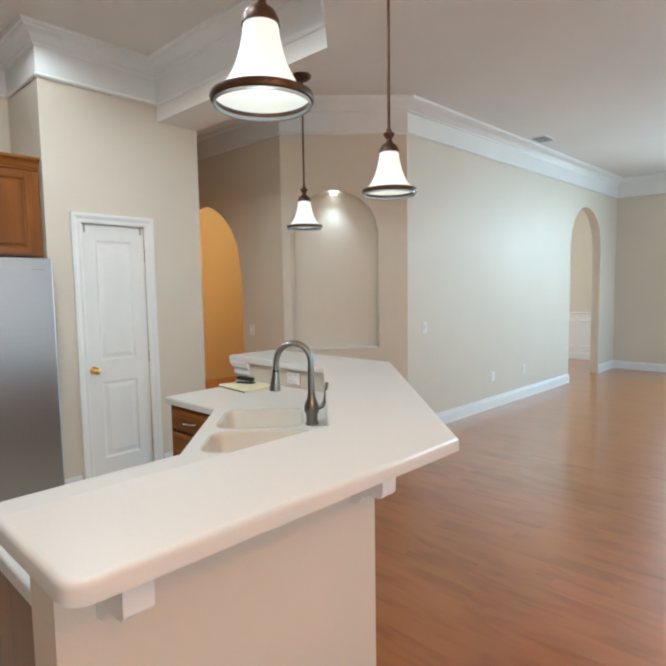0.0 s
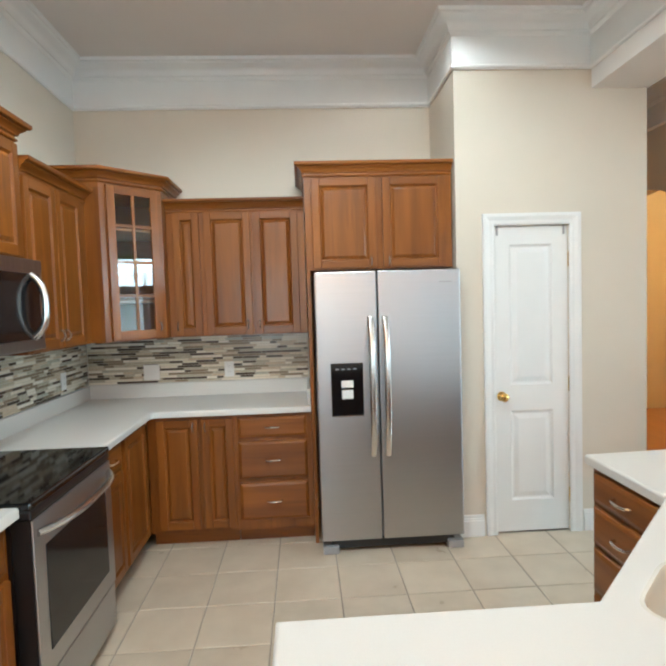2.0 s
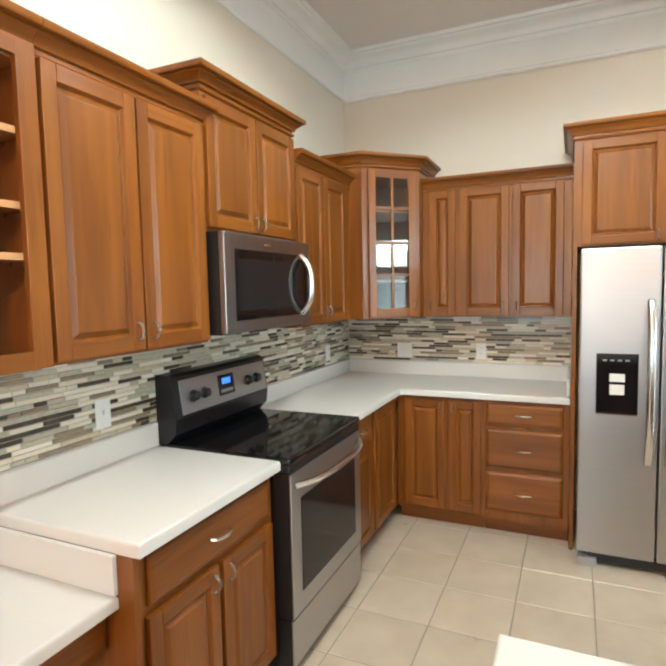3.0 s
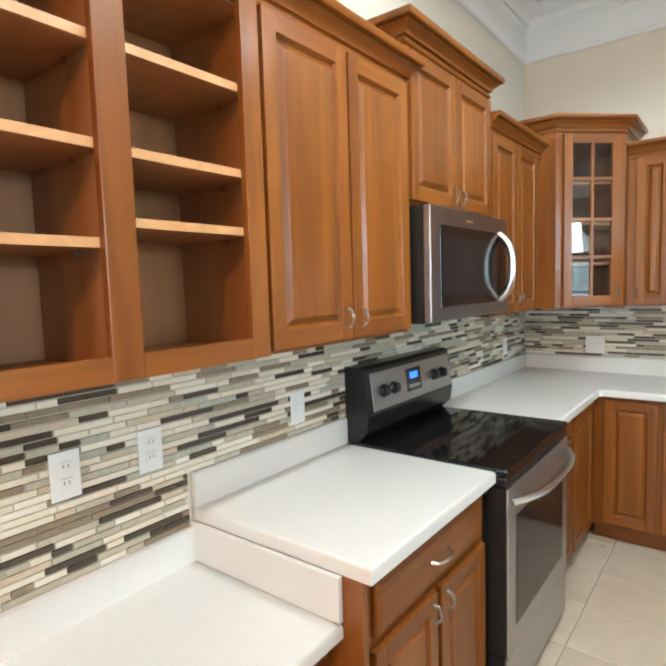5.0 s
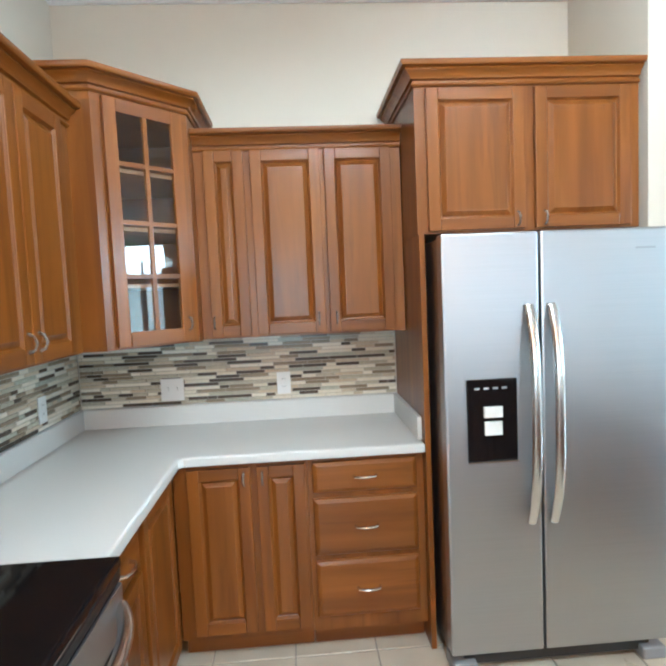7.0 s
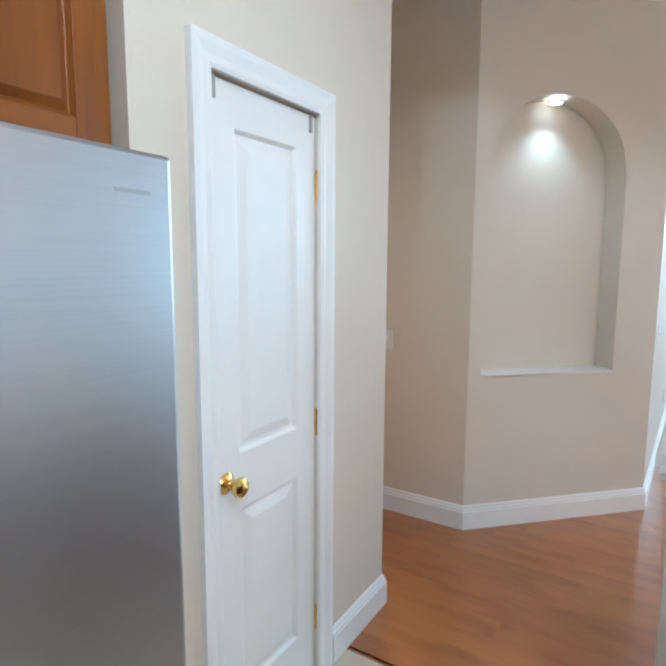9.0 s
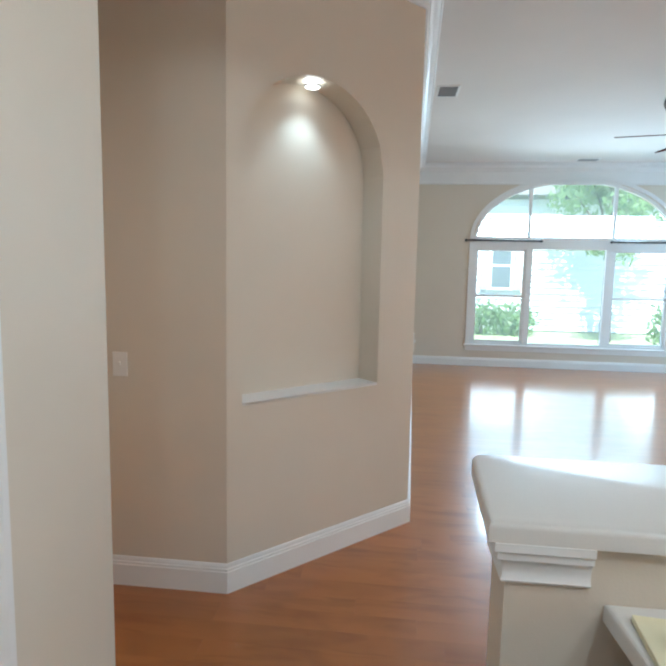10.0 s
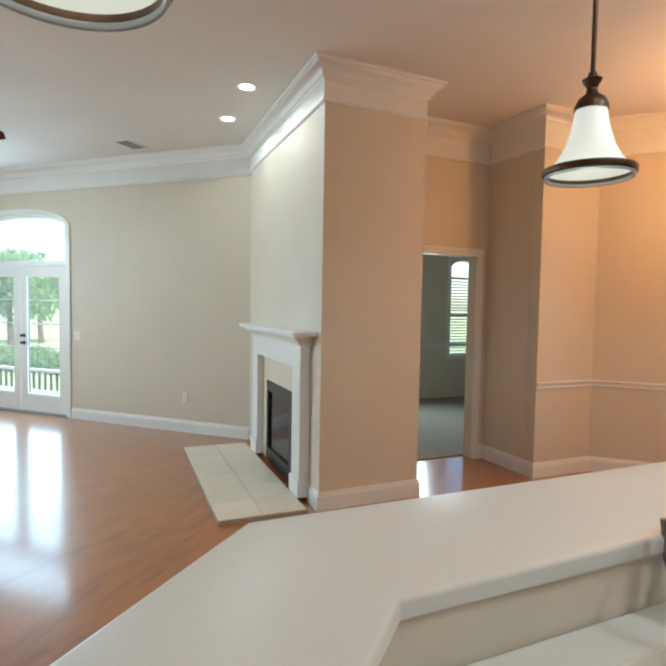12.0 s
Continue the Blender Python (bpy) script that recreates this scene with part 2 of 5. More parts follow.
BLUE.node_tree.nodes["Principled BSDF"].inputs["Emission Strength"].default_value = 0.5


def glowing(name, colour, strength):
    m = material(name, colour, 0.4)
    b = m.node_tree.nodes["Principled BSDF"]
    b.inputs["Emission Color"].default_value = (*colour, 1)
    b.inputs["Emission Strength"].default_value = strength
    return m


BULB = glowing("lit_lens", (1.0, 0.97, 0.92), 3.6)
SHADE = glowing("lit_opal_glass", (1.0, 0.96, 0.87), 0.17)
SHADE.node_tree.nodes["Principled BSDF"].inputs["Base Color"].default_value = (0.70, 0.69, 0.62, 1)
BOWL = glowing("lit_bowl_glass", (1.0, 0.90, 0.74), 1.0)


# ---- mesh helpers ----
def part(name, bm, mat, parent=None, label="", m=None, smooth=False):
    """Links a bmesh as one mesh object."""
    bmesh.ops.recalc_face_normals(bm, faces=bm.faces)
    me = bpy.data.meshes.new(name)
    bm.to_mesh(me)
    bm.free()
    if smooth:
        me.polygons.foreach_set("use_smooth", [True] * len(me.polygons))
        me.set_sharp_from_angle(angle=radians(40))
    me.materials.append(mat)
    ob = new(name, me)
    if m is not None:
        ob.matrix_world = m
    if parent is not None:
        ob.parent = parent
    if label:
        ob["label"] = label
    return ob


def thing(name, m, label, category, group="", kind=""):
    return tagged(_placed(new(name), m), label, category, group, kind)


def _placed(ob, m):
    ob.matrix_world = m
    ob.empty_display_size = 0.1
    return ob


def box(bm, x0, y0, z0, x1, y1, z1, bevel=0.0):
    g = bmesh.ops.create_cube(bm, size=1.0)["verts"]
    for v in g:
        v.co = Vector(((x0 + x1) / 2 + v.co.x * (x1 - x0), (y0 + y1) / 2 + v.co.y * (y1 - y0), (z0 + z1) / 2 + v.co.z * (z1 - z0)))
    if bevel:
        edges = list({e for v in g for e in v.link_edges})
        bmesh.ops.bevel(bm, geom=edges, offset=bevel, segments=2, affect="EDGES", profile=0.6)
    return bm


def B(*a, bevel=0.0):
    return box(bmesh.new(), *a, bevel=bevel)


def prism(bm, poly, z0, z1, bevel=0.0, segs=3):
    """An upright prism over the polygon, its top edge rounded."""
    lo = [bm.verts.new((x, y, z0)) for x, y in poly]
    hi = [bm.verts.new((x, y, z1)) for x, y in poly]
    n = len(poly)
    bm.faces.new(lo[::-1])
    top = bm.faces.new(hi)
    for i in range(n):
        bm.faces.new((lo[i], lo[(i + 1) % n], hi[(i + 1) % n], hi[i]))
    if bevel:
        bmesh.ops.recalc_face_normals(bm, faces=bm.faces)
        bmesh.ops.bevel(bm, geom=list(top.edges), offset=bevel, segments=segs, affect="EDGES", profile=0.5)
    return bm


def sweep(bm, path, profile, closed=False):
    """A moulding: the profile (out, z), out to the left of the path, run along the path with mitred corners."""
    pts = [Vector(p) for p in path]
    n = len(pts)
    rings = []
    for i in range(n):
        a = (pts[i] - pts[i - 1]).normalized() if (i or closed) else None
        b = (pts[(i + 1) % n] - pts[i]).normalized() if (i < n - 1 or closed) else None
        na, nb = [Vector((-d.y, d.x)) if d is not None else None for d in (a, b)]
        na, nb = na if na is not None else nb, nb if nb is not None else na
        mit = (na + nb) / (1 + na.dot(nb))
        rings.append([bm.verts.new((pts[i].x + mit.x * o, pts[i].y + mit.y * o, z)) for o, z in profile])
    k = len(profile)
    for i in range(n if closed else n - 1):
        r, s = rings[i], rings[(i + 1) % n]
        for j in range(k):
            bm.faces.new((r[j], r[(j + 1) % k], s[(j + 1) % k], s[j]))
    if not closed:
        bm.faces.new(rings[0][::-1])
        bm.faces.new(rings[-1])
    return bm


def lathe(bm, rings, segs=28, cx=0.0, cy=0.0, cap=True):
    """A turned shape of (radius, z) rings about an upright axis."""
    made = [[bm.verts.new((cx + r * math.cos(2 * math.pi * i / segs), cy + r * math.sin(2 * math.pi * i / segs), z)) for i in range(segs)] for r, z in rings]
    for a, b in zip(made, made[1:]):
        for i in range(segs):
            bm.faces.new((a[i], a[(i + 1) % segs], b[(i + 1) % segs], b[i]))
    if cap:
        bm.faces.new(made[0][::-1])
        bm.faces.new(made[-1])
    return bm


def tube(bm, pts, radius, segs=10, flat=1.0):
    """A round bar along points; radius may be a list."""
    pts = [Vector(p) for p in pts]
    radii = radius if isinstance(radius, (list, tuple)) else [radius] * len(pts)
    rings, side = [], None
    for i, p in enumerate(pts):
        d = (pts[min(i + 1, len(pts) - 1)] - pts[max(i - 1, 0)]).normalized()
        side = d.cross(Vector((0, 0, 1)) if abs(d.z) < 0.95 else Vector((0, 1, 0))).normalized() if side is None else (side - d * side.dot(d)).normalized()
        up = side.cross(d)
        rings.append([bm.verts.new(p + (side * math.cos(a) + up * math.sin(a) * flat) * radii[i]) for a in (2 * math.pi * j / segs for j in range(segs))])
    for a, b in zip(rings, rings[1:]):
        for j in range(segs):
            bm.faces.new((a[j], a[(j + 1) % segs], b[(j + 1) % segs], b[j]))
    bm.faces.new(rings[0][::-1])
    bm.faces.new(rings[-1])
    return bm


def rings_panel(bm, x0, z0, x1, z1, steps, y_back):
    """An upright panel facing -y: nested rectangles (inset, y), closed at the back."""
    made = []
    for d, y in steps:
        made.append([bm.verts.new(c) for c in ((x0 + d, y, z0 + d), (x1 - d, y, z0 + d), (x1 - d, y, z1 - d), (x0 + d, y, z1 - d))])
    back = [bm.verts.new((v.co.x, y_back, v.co.z)) for v in made[0]]
    for a, b in zip([back] + made, made):
        for i in range(4):
            bm.faces.new((a[i], a[(i + 1) % 4], b[(i + 1) % 4], b[i]))
    bm.faces.new(made[-1])
    bm.faces.new(back[::-1])
    return bm


def slab(x0, z0, x1, z1):
    return rings_panel(bmesh.new(), x0, z0, x1, z1, [(0, -0.010), (0.004, -0.015), (0.016, -0.019), (0.020, -0.020)], 0.0)


def wall_mesh(p, q, thick, z0, z1, holes=()):
    """A wall whose room face runs from p to q with the room on the left; holes: (s0, s1, bottom, spring, rise), rise 0 for a flat head."""
    bm = bmesh.new()
    p, q = Vector(p), Vector(q)
    d = (q - p).normalized()
    n = Vector((d.y, -d.x)) * thick
    length = (q - p).length

    def strip(s0, s1, a0, a1, b0, b1):
        if s1 - s0 < 1e-5 or max(b0 - a0, b1 - a1) < 1e-5:
            return
        v = []
        for off in (Vector((0, 0)), n):
            for s, z in ((s0, a0), (s1, a1), (s1, b1), (s0, b0)):
                c = p + d * s + off
                v.append(bm.verts.new((c.x, c.y, z)))
        for f in ((0, 1, 2, 3), (7, 6, 5, 4), (0, 4, 5, 1), (1, 5, 6, 2), (2, 6, 7, 3), (3, 7, 4, 0)):
            bm.faces.new([v[i] for i in f])

    at = 0.0
    for s0, s1, lo, spring, rise in sorted(holes):
        strip(at, s0, z0, z0, z1, z1)
        strip(s0, s1, z0, z0, lo, lo)
        k = 28 if rise else 1
        for i in range(k):
            u0, u1 = i / k, (i + 1) / k
            h = [spring + rise * math.sqrt(max(0.0, 1 - (2 * u - 1) ** 2)) for u in (u0, u1)]
            strip(s0 + (s1 - s0) * u0, s0 + (s1 - s0) * u1, h[0], h[1], z1, z1)
        at = s1
    strip(at, length, z0, z0, z1, z1)
    return bm

# ---- the plan ----
CZ = 3.365
WX, NY, PY = -0.41, 6.04, 5.395
NW, SW, S2, G = (WX, NY), (WX, -1.45), (2.30, -1.45), (2.80, -0.97)
ER, EL, D, C = (3.315, -1.485), (4.215, -0.585), (3.705, -0.072), (4.33, 0.56)
F0, SE, NE = (5.90, -1.12), (11.317, -1.12), (11.317, 4.20)
WR, WL = (5.265, 4.428), (4.378, 5.312)
HE, HW, P1, P0, PN = (4.378, 9.0), (3.49, 9.0), (3.49, PY), (2.215, PY), (2.215, NY)
T = 0.13


def wall(name, p, q, holes=(), thick=T, z1=CZ, mat=None, z0=0.0):
    return tagged(part(name, wall_mesh(p, q, thick, z0, z1, holes), mat or WALL), "smooth beige painted plaster wall", "wall", "", "structure")


def along(p, q, s, out=0.0):
    d = (Vector(q) - Vector(p)).normalized()
    c = Vector(p) + d * s + Vector((-d.y, d.x)) * out
    return (c.x, c.y)


def on_wall(p, q, s, z=0.0, out=0.0):
    """The pose of a thing on a wall: local x along it, local -y into the room."""
    d = (Vector(q) - Vector(p)).normalized()
    c = along(p, q, s, out)
    return pose(c[0], c[1], z, 0, 0, math.degrees(math.atan2(-d.y, -d.x)))


wall("wall_west", NW, SW)
# The hole takes a window that is added out of view.
wall("wall_breakfast_south", SW, S2, [(0.35, 1.55, 0.95, 2.30, 0)])
wall("wall_breakfast_angle", S2, G)
wall("wall_nook_side", along(G, ER, T), ER)
wall("wall_nook_door", ER, EL, [(0.14, 0.90, 0.0, 2.10, 0)])
wall("wall_nook_return", EL, along(D, EL, T))
wall("wall_chimney_side", D, C)
FPL = (Vector(F0) - Vector(C)).length
wall("wall_fireplace", C, F0, [(FPL - 1.68, FPL - 0.88, 0.0, 0.82, 0)])
wall("wall_south", F0, SE, [(2.78, 4.60, 0.0, 2.56, 0.20)])
wall("wall_east", SE, NE, [(1.15, 4.36, 0.36, 2.16, 0.97)], thick=0.16)
NLEN = (Vector(WR) - Vector(NE)).length
wall("wall_living_north", NE, WR, [(0.74, 2.0, 0.0, 2.12, 0.63)], thick=0.13)
wall("wall_hall_east", WL, HE, [(0.668, 2.368, 0.0, 1.67, 0.85)], thick=0.16)
wall("wall_hall_end", HE, HW)
wall("wall_hall_west", HW, (3.49, PY + T))
wall("wall_pantry", P1, P0, [(0.53, 1.03, 0.0, 2.045, 0)])
wall("wall_pantry_side", (2.215, PY + T), PN)
wall("wall_north", PN, NW)
# the angled wall with its niche: a shallow recess with an arched head
NS0, NS1, NB, NSP, NR = 0.08, 0.96, 0.915, 2.08, 0.415
wall("wall_niche", WR, WL, [(1.252 - NS1, 1.252 - NS0, NB, NSP, NR)], thick=0.16)
NA, NBK = along(WR, WL, 0.05, -0.16), along(WR, WL, 1.2, -0.16)
wall("wall_niche_back", NA, NBK, thick=0.05, z1=2.9)
# rooms beyond
wall("wall_arch_room_far", (7.2, 9.0), (4.54, 9.0), z1=3.0)
wall("wall_arch_room_east", (7.2, 5.6), (7.2, 9.0), z1=3.0)
wall("wall_arch_room_south", (4.54, 5.6), (7.2, 5.6), z1=3.0)
wall("wall_dining_far", (12.2, 8.2), (7.6, 8.2))
wall("wall_dining_east", (12.2, 4.45), (12.2, 8.2))
wall("wall_dining_west", (7.6, 8.2), (7.6, 4.6))
BR = [along(ER, EL, -3.2, -0.13), along(ER, EL, 1.1, -0.13)]
BRF = [along(ER, EL, -3.2, -3.2), along(ER, EL, 1.1, -3.2)]
wall("wall_back_room_near", along(ER, EL, -0.02, -0.13), BR[0])
wall("wall_back_room_west", BR[0], BRF[0])
wall("wall_back_room_far", BRF[0], BRF[1], [(0.70, 1.30, 0.75, 2.24, 0.14)])
wall("wall_back_room_east", BRF[1], BR[1])

# ceilings and floors under them
OUT = [(-0.6, 9.2), (-0.6, -6.4), (6.9, -6.4), (6.9, -1.25), (11.5, -1.25), (11.5, 4.35), (12.4, 4.35), (12.4, 8.4), (7.6, 8.4), (7.6, 9.2)]
tagged(part("ceiling", prism(bmesh.new(), OUT, CZ, CZ + 0.1), CEIL), "flat painted plaster ceiling", "ceiling", "", "structure")
tagged(part("floor", prism(bmesh.new(), OUT, -0.12, -0.02), GROUT), "hardwood planks with a field of ceramic tile", "floor", "", "structure")

# beam that follows the bar
BEAM = [(WX, 2.13), (2.20, 2.13), (3.50, 3.28), (3.50, PY), (3.12, PY), (3.12, 3.46), (2.05, 2.51), (WX, 2.51)]
tagged(part("ceiling_beam", prism(bmesh.new(), BEAM, 2.91, CZ - 0.002), CEIL), "dropped plaster beam following the bar", "beam", "", "structure")

# ---- mouldings ----
FRIEZE = [(0, 3.03), (0.012, 3.03), (0.022, 3.04), (0.022, 3.052), (0.012, 3.06), (0.010, 3.25), (0, 3.25)]
CROWN = [(0, 3.235), (0.012, 3.235), (0.022, 3.245), (0.024, 3.258), (0.034, 3.262), (0.044, 3.285), (0.066, 3.308), (0.092, 3.322), (0.100, 3.338), (0.115, 3.342), (0.120, CZ - 0.001), (0, CZ - 0.001)]
BASE = [(0, 0.0), (0.019, 0.0), (0.019, 0.106), (0.015, 0.109), (0.015, 0.119), (0.010, 0.124), (0.010, 0.132), (0.004, 0.142), (0, 0.143)]
RAIL = [(0, 0.895), (0.012, 0.895), (0.016, 0.905), (0.012, 0.915), (0.022, 0.935), (0.028, 0.945), (0.028, 0.952), (0, 0.955)]


def moulding(name, path, profile, label, category, closed=False, mat=None):
    return tagged(part(name, sweep(bmesh.new(), path, profile, closed), mat or TRIM, smooth=True), label, category, "", "structure")


KIT = [(3.12, PY), P0, PN, NW, (WX, 2.51), (2.05, 2.51), (3.12, 3.46)]
moulding("frieze_kitchen", KIT, FRIEZE, "white painted frieze band under the crown", "frieze", True)
moulding("crown_kitchen", KIT, CROWN, "white stepped crown moulding", "crown moulding", True)
LIV = [(WX, 2.13), SW, S2, G, ER, EL, D, C, F0, SE, NE, WR, WL, HE, HW, P1, (3.50, PY), (3.50, 3.28), (2.20, 2.13)]
moulding("frieze_living", LIV[8:] + LIV[:7], FRIEZE, "white painted frieze band under the crown", "frieze")
CHIM_FRIEZE = [(o, z if z > 3.2 else z + 0.05) for o, z in FRIEZE]
moulding("frieze_chimney", LIV[6:9], CHIM_FRIEZE, "white painted frieze band on the chimney breast", "frieze")
moulding("crown_living", LIV, CROWN, "white stepped crown moulding", "crown moulding", True)
for path in ([(WX, 2.2), SW, S2, G, ER, along(ER, EL, 0.06)], [along(ER, EL, 0.98), EL, D, C, along(C, F0, 0.22)],
             [along(F0, SE, 0.0), along(F0, SE, 2.70)], [along(F0, SE, 4.68), SE, NE, along(NE, WR, 0.74)],
             [along(NE, WR, 2.0), WR, WL, along(WL, HE, 0.668)], [along(P1, P0, -1.5), (3.49, PY), along(P1, P0, 0.44)], [along(P1, P0, 1.12), (2.215, PY), (2.215, 5.6)]):
    if path[0] == along(P1, P0, -1.5):
        path[0] = (3.49, 8.5)
    moulding("baseboard", path, BASE, "white stepped baseboard along the wall", "baseboard")
moulding("chair_rail", [along(SW, S2, 1.63), S2, G], [(o, z - 0.06) for o, z in RAIL], "white chair rail on the breakfast wall", "chair rail")


def casing(name, w, h, m, depth=0.022, face=0.075, base=0.0):
    """A door or window casing of two uprights and a head, facing local -y, its opening from x 0 to w."""
    bm = bmesh.new()
    prof = [(0, 0), (0, -0.012), (0.012, -0.016), (0.03, -0.014), (0.055, -depth), (face, -depth), (face, 0)]
    rings = []
    for (x, z), (dx, dz) in (((0, base), (-1, 0)), ((0, h), (-1, 1)), ((w, h), (1, 1)), ((w, base), (1, 0))):
        rings.append([bm.verts.new((x + dx * o, y, z + dz * o)) for o, y in prof])
    for r, s in zip(rings, rings[1:]):
        for j in range(len(prof)):
            bm.faces.new((r[j], r[(j + 1) % len(prof)], s[(j + 1) % len(prof)], s[j]))
    bm.faces.new(rings[0])
    bm.faces.new(rings[-1][::-1])
    return bm


# ---- pantry door ----
def knob(parent, x, z, mat, y=0.0):
    bm = lathe(bmesh.new(), [(0.030, 0), (0.032, 0.004), (0.024, 0.010), (0.012, 0.014), (0.011, 0.034), (0.022, 0.040), (0.029, 0.052), (0.027, 0.064), (0.014, 0.071)], 24)
    bmesh.ops.transform(bm, matrix=pose(x, y, z, 90), verts=bm.verts)
    return part("door_knob", bm, mat, parent, "round polished brass knob", smooth=True)


door = thing("door_1", pose(2.46, PY + 0.012, 0.012), "white two-panel pantry door, closed, with brass knob", "door", "", "structure")
DW, DH = 0.50, 2.025
dl = bmesh.new()
box(dl, 0.003, 0.017, 0, DW - 0.003, 0.036, DH)
part("door_core", dl, TRIM, door)
for nm, a in (("stile", (0.003, 0, 0.105, DH)), ("stile", (DW - 0.105, 0, DW - 0.003, DH)), ("rail", (0.105, 0, DW - 0.105, 0.21)), ("rail", (0.105, 0.815, DW - 0.105, 0.985)), ("rail", (0.105, DH - 0.115, DW - 0.105, DH))):
    part(nm, B(a[0], 0.0, a[1], a[2], 0.0165, a[3]), TRIM, door)
for z0, z1 in ((0.21, 0.815), (0.985, DH - 0.115)):
    part("door_panel", rings_panel(bmesh.new(), 0.105, z0, DW - 0.105, z1, [(0, 0.0), (0.004, 0.003), (0.012, 0.011), (0.022, 0.0125), (0.052, 0.004), (0.056, 0.0035)], 0.0165), TRIM, door, "raised white panel")
knob(door, 0.045, 0.915, BRASS)
for bx in (0.02, DW - 0.035):
    part("bracket", B(bx, -0.004, DH - 0.055, bx + 0.014, 0.002, DH + 0.004, bevel=0.001), GREY, door, "small grey over-door bracket")
for z in (0.23, 0.98, 1.80):
    hb = bmesh.new()
    lathe(hb, [(0.0065, z - 0.045), (0.0065, z + 0.045)], 12, DW + 0.002, -0.006)
    lathe(hb, [(0.004, z + 0.045), (0.008, z + 0.048), (0.004, z + 0.055)], 12, DW + 0.002, -0.006)
    part("hinge", hb, BRASS, door, "brass butt hinge")
tagged(part("door_casing_pantry", casing("c", 0.50, 2.045, None), TRIM, m=pose(2.46, PY, 0), smooth=False), "white moulded door casing", "door casing", "", "structure")
tagged(part("pantry_jamb", B(2.445, PY + 0.05, 0, 2.985, PY + 0.13, 2.06), TRIM), "white painted door jamb", "door jamb", "", "structure")
NDM = on_wall(ER, EL, 0.90)
tagged(part("door_casing_nook", casing("c", 0.76, 2.10, None), TRIM, m=NDM), "white moulded door casing of an open doorway", "door casing", "", "structure")

# ---- cabinets ----
def bar_pull(parent, x, z, y=-0.020, w=0.096, mat=None):
    pts = [(x - w / 2, y, z), (x - w / 2 + 0.004, y - 0.018, z), (x - w / 4, y - 0.026, z), (x, y - 0.029, z), (x + w / 4, y - 0.026, z), (x + w / 2 - 0.004, y - 0.018, z), (x + w / 2, y, z)]
    return part("handle", tube(bmesh.new(), pts, [0.007, 0.005, 0.0055, 0.006, 0.0055, 0.005, 0.007], 8), mat or NICKEL, parent, "arched satin nickel pull", smooth=True)


def up_pull(parent, x, z, y=-0.020, h=0.056):
    pts = [(x, y, z - h / 2), (x, y - 0.018, z - h / 2 + 0.006), (x, y - 0.026, z), (x, y - 0.018, z + h / 2 - 0.006), (x, y, z + h / 2)]
    return part("handle", tube(bmesh.new(), pts, [0.006, 0.0042, 0.005, 0.0042, 0.006], 8), CLEARP, parent, "small clear acrylic pull", smooth=True)


def cab_crown(parent, w, depth, z, left=True, right=True, pts=None):
    prof = [(0, 0), (-0.008, 0), (-0.012, 0.006), (-0.010, 0.013), (-0.003, 0.016), (-0.003, 0.024), (-0.014, 0.027), (-0.018, 0.040), (-0.032, 0.052), (-0.040, 0.058), (-0.038, 0.065), (-0.054, 0.067), (-0.059, 0.074), (-0.059, 0.088), (0, 0.088)]
    path = pts or (([(0, depth)] if left else []) + [(0, 0), (w, 0)] + ([(w, depth)] if right else []))
    return part("crown", sweep(bmesh.new(), path, [(o, z + h) for o, h in prof]), WOODH, parent, "stepped stained crown moulding", smooth=True)


def carcass(parent, w, depth, z0, z1, mat=None, frame=0.038, y=0.0):
    bm = bmesh.new()
    box(bm, 0, y, z0, w, depth, z1)
    return part("body", bm, mat or WOOD, parent)


def leaf(parent, x0, z0, x1, z1, pull=None, stile=0.050):
    """A framed door: two stiles, two rails and a raised panel in the groove between them."""
    s = min(stile, (x1 - x0) * 0.28, (z1 - z0) * 0.3)
    steps = [(0, -0.0165), (0.003, -0.0130), (0.006, -0.0080), (0.010, -0.0065), (0.025, -0.0160), (0.028, -0.0178), (0.032, -0.0180)]
    d = part("door", rings_panel(bmesh.new(), x0 + s, z0 + s, x1 - s, z1 - s, steps, -0.0005), WOOD, parent, "raised-panel stained maple door")
    for a, b in ((x0, x0 + s), (x1 - s, x1)):
        part("stile", B(a, -0.020, z0, b, 0.0, z1, bevel=0.0035), WOOD, d)
    for a, b in ((z0, z0 + s), (z1 - s, z1)):
        part("rail", B(x0 + s + 0.0005, -0.0197, a, x1 - s - 0.0005, 0.0, b, bevel=0.003), WOODH, d)
    if pull:
        up_pull(d, *pull)
    return d


def drawer(parent, x0, z0, x1, z1):
    d = part("drawer", slab(x0, z0, x1, z1), WOODH, parent, "stained maple drawer front")
    bar_pull(d, (x0 + x1) / 2, (z0 + z1) / 2)
    return d


WF = -0.10


def west(y, x=WF):
    return pose(x, y, 0, 0, 0, 90)


# wall cabinets on the west wall
c = thing("wall_cabinet", west(3.08), "stained maple wall cabinet with two closed raised-panel doors", "wall cabinet")
carcass(c, 0.725, 0.305, 1.375, 2.25)
leaf(c, 0.012, 1.385, 0.358, 2.225, (0.325, 1.45))
leaf(c, 0.366, 1.385, 0.713, 2.225, (0.40, 1.45))
cab_crown(c, 0.725, 0.30, 2.225, False, True)
c = thing("wall_cabinet", west(3.81), "taller stained maple cabinet with two doors above the microwave", "wall cabinet")
carcass(c, 0.757, 0.305, 1.822, 2.38)
leaf(c, 0.012, 1.84, 0.374, 2.355, (0.345, 1.885))
leaf(c, 0.382, 1.84, 0.745, 2.355, (0.412, 1.885))
cab_crown(c, 0.757, 0.30, 2.372)
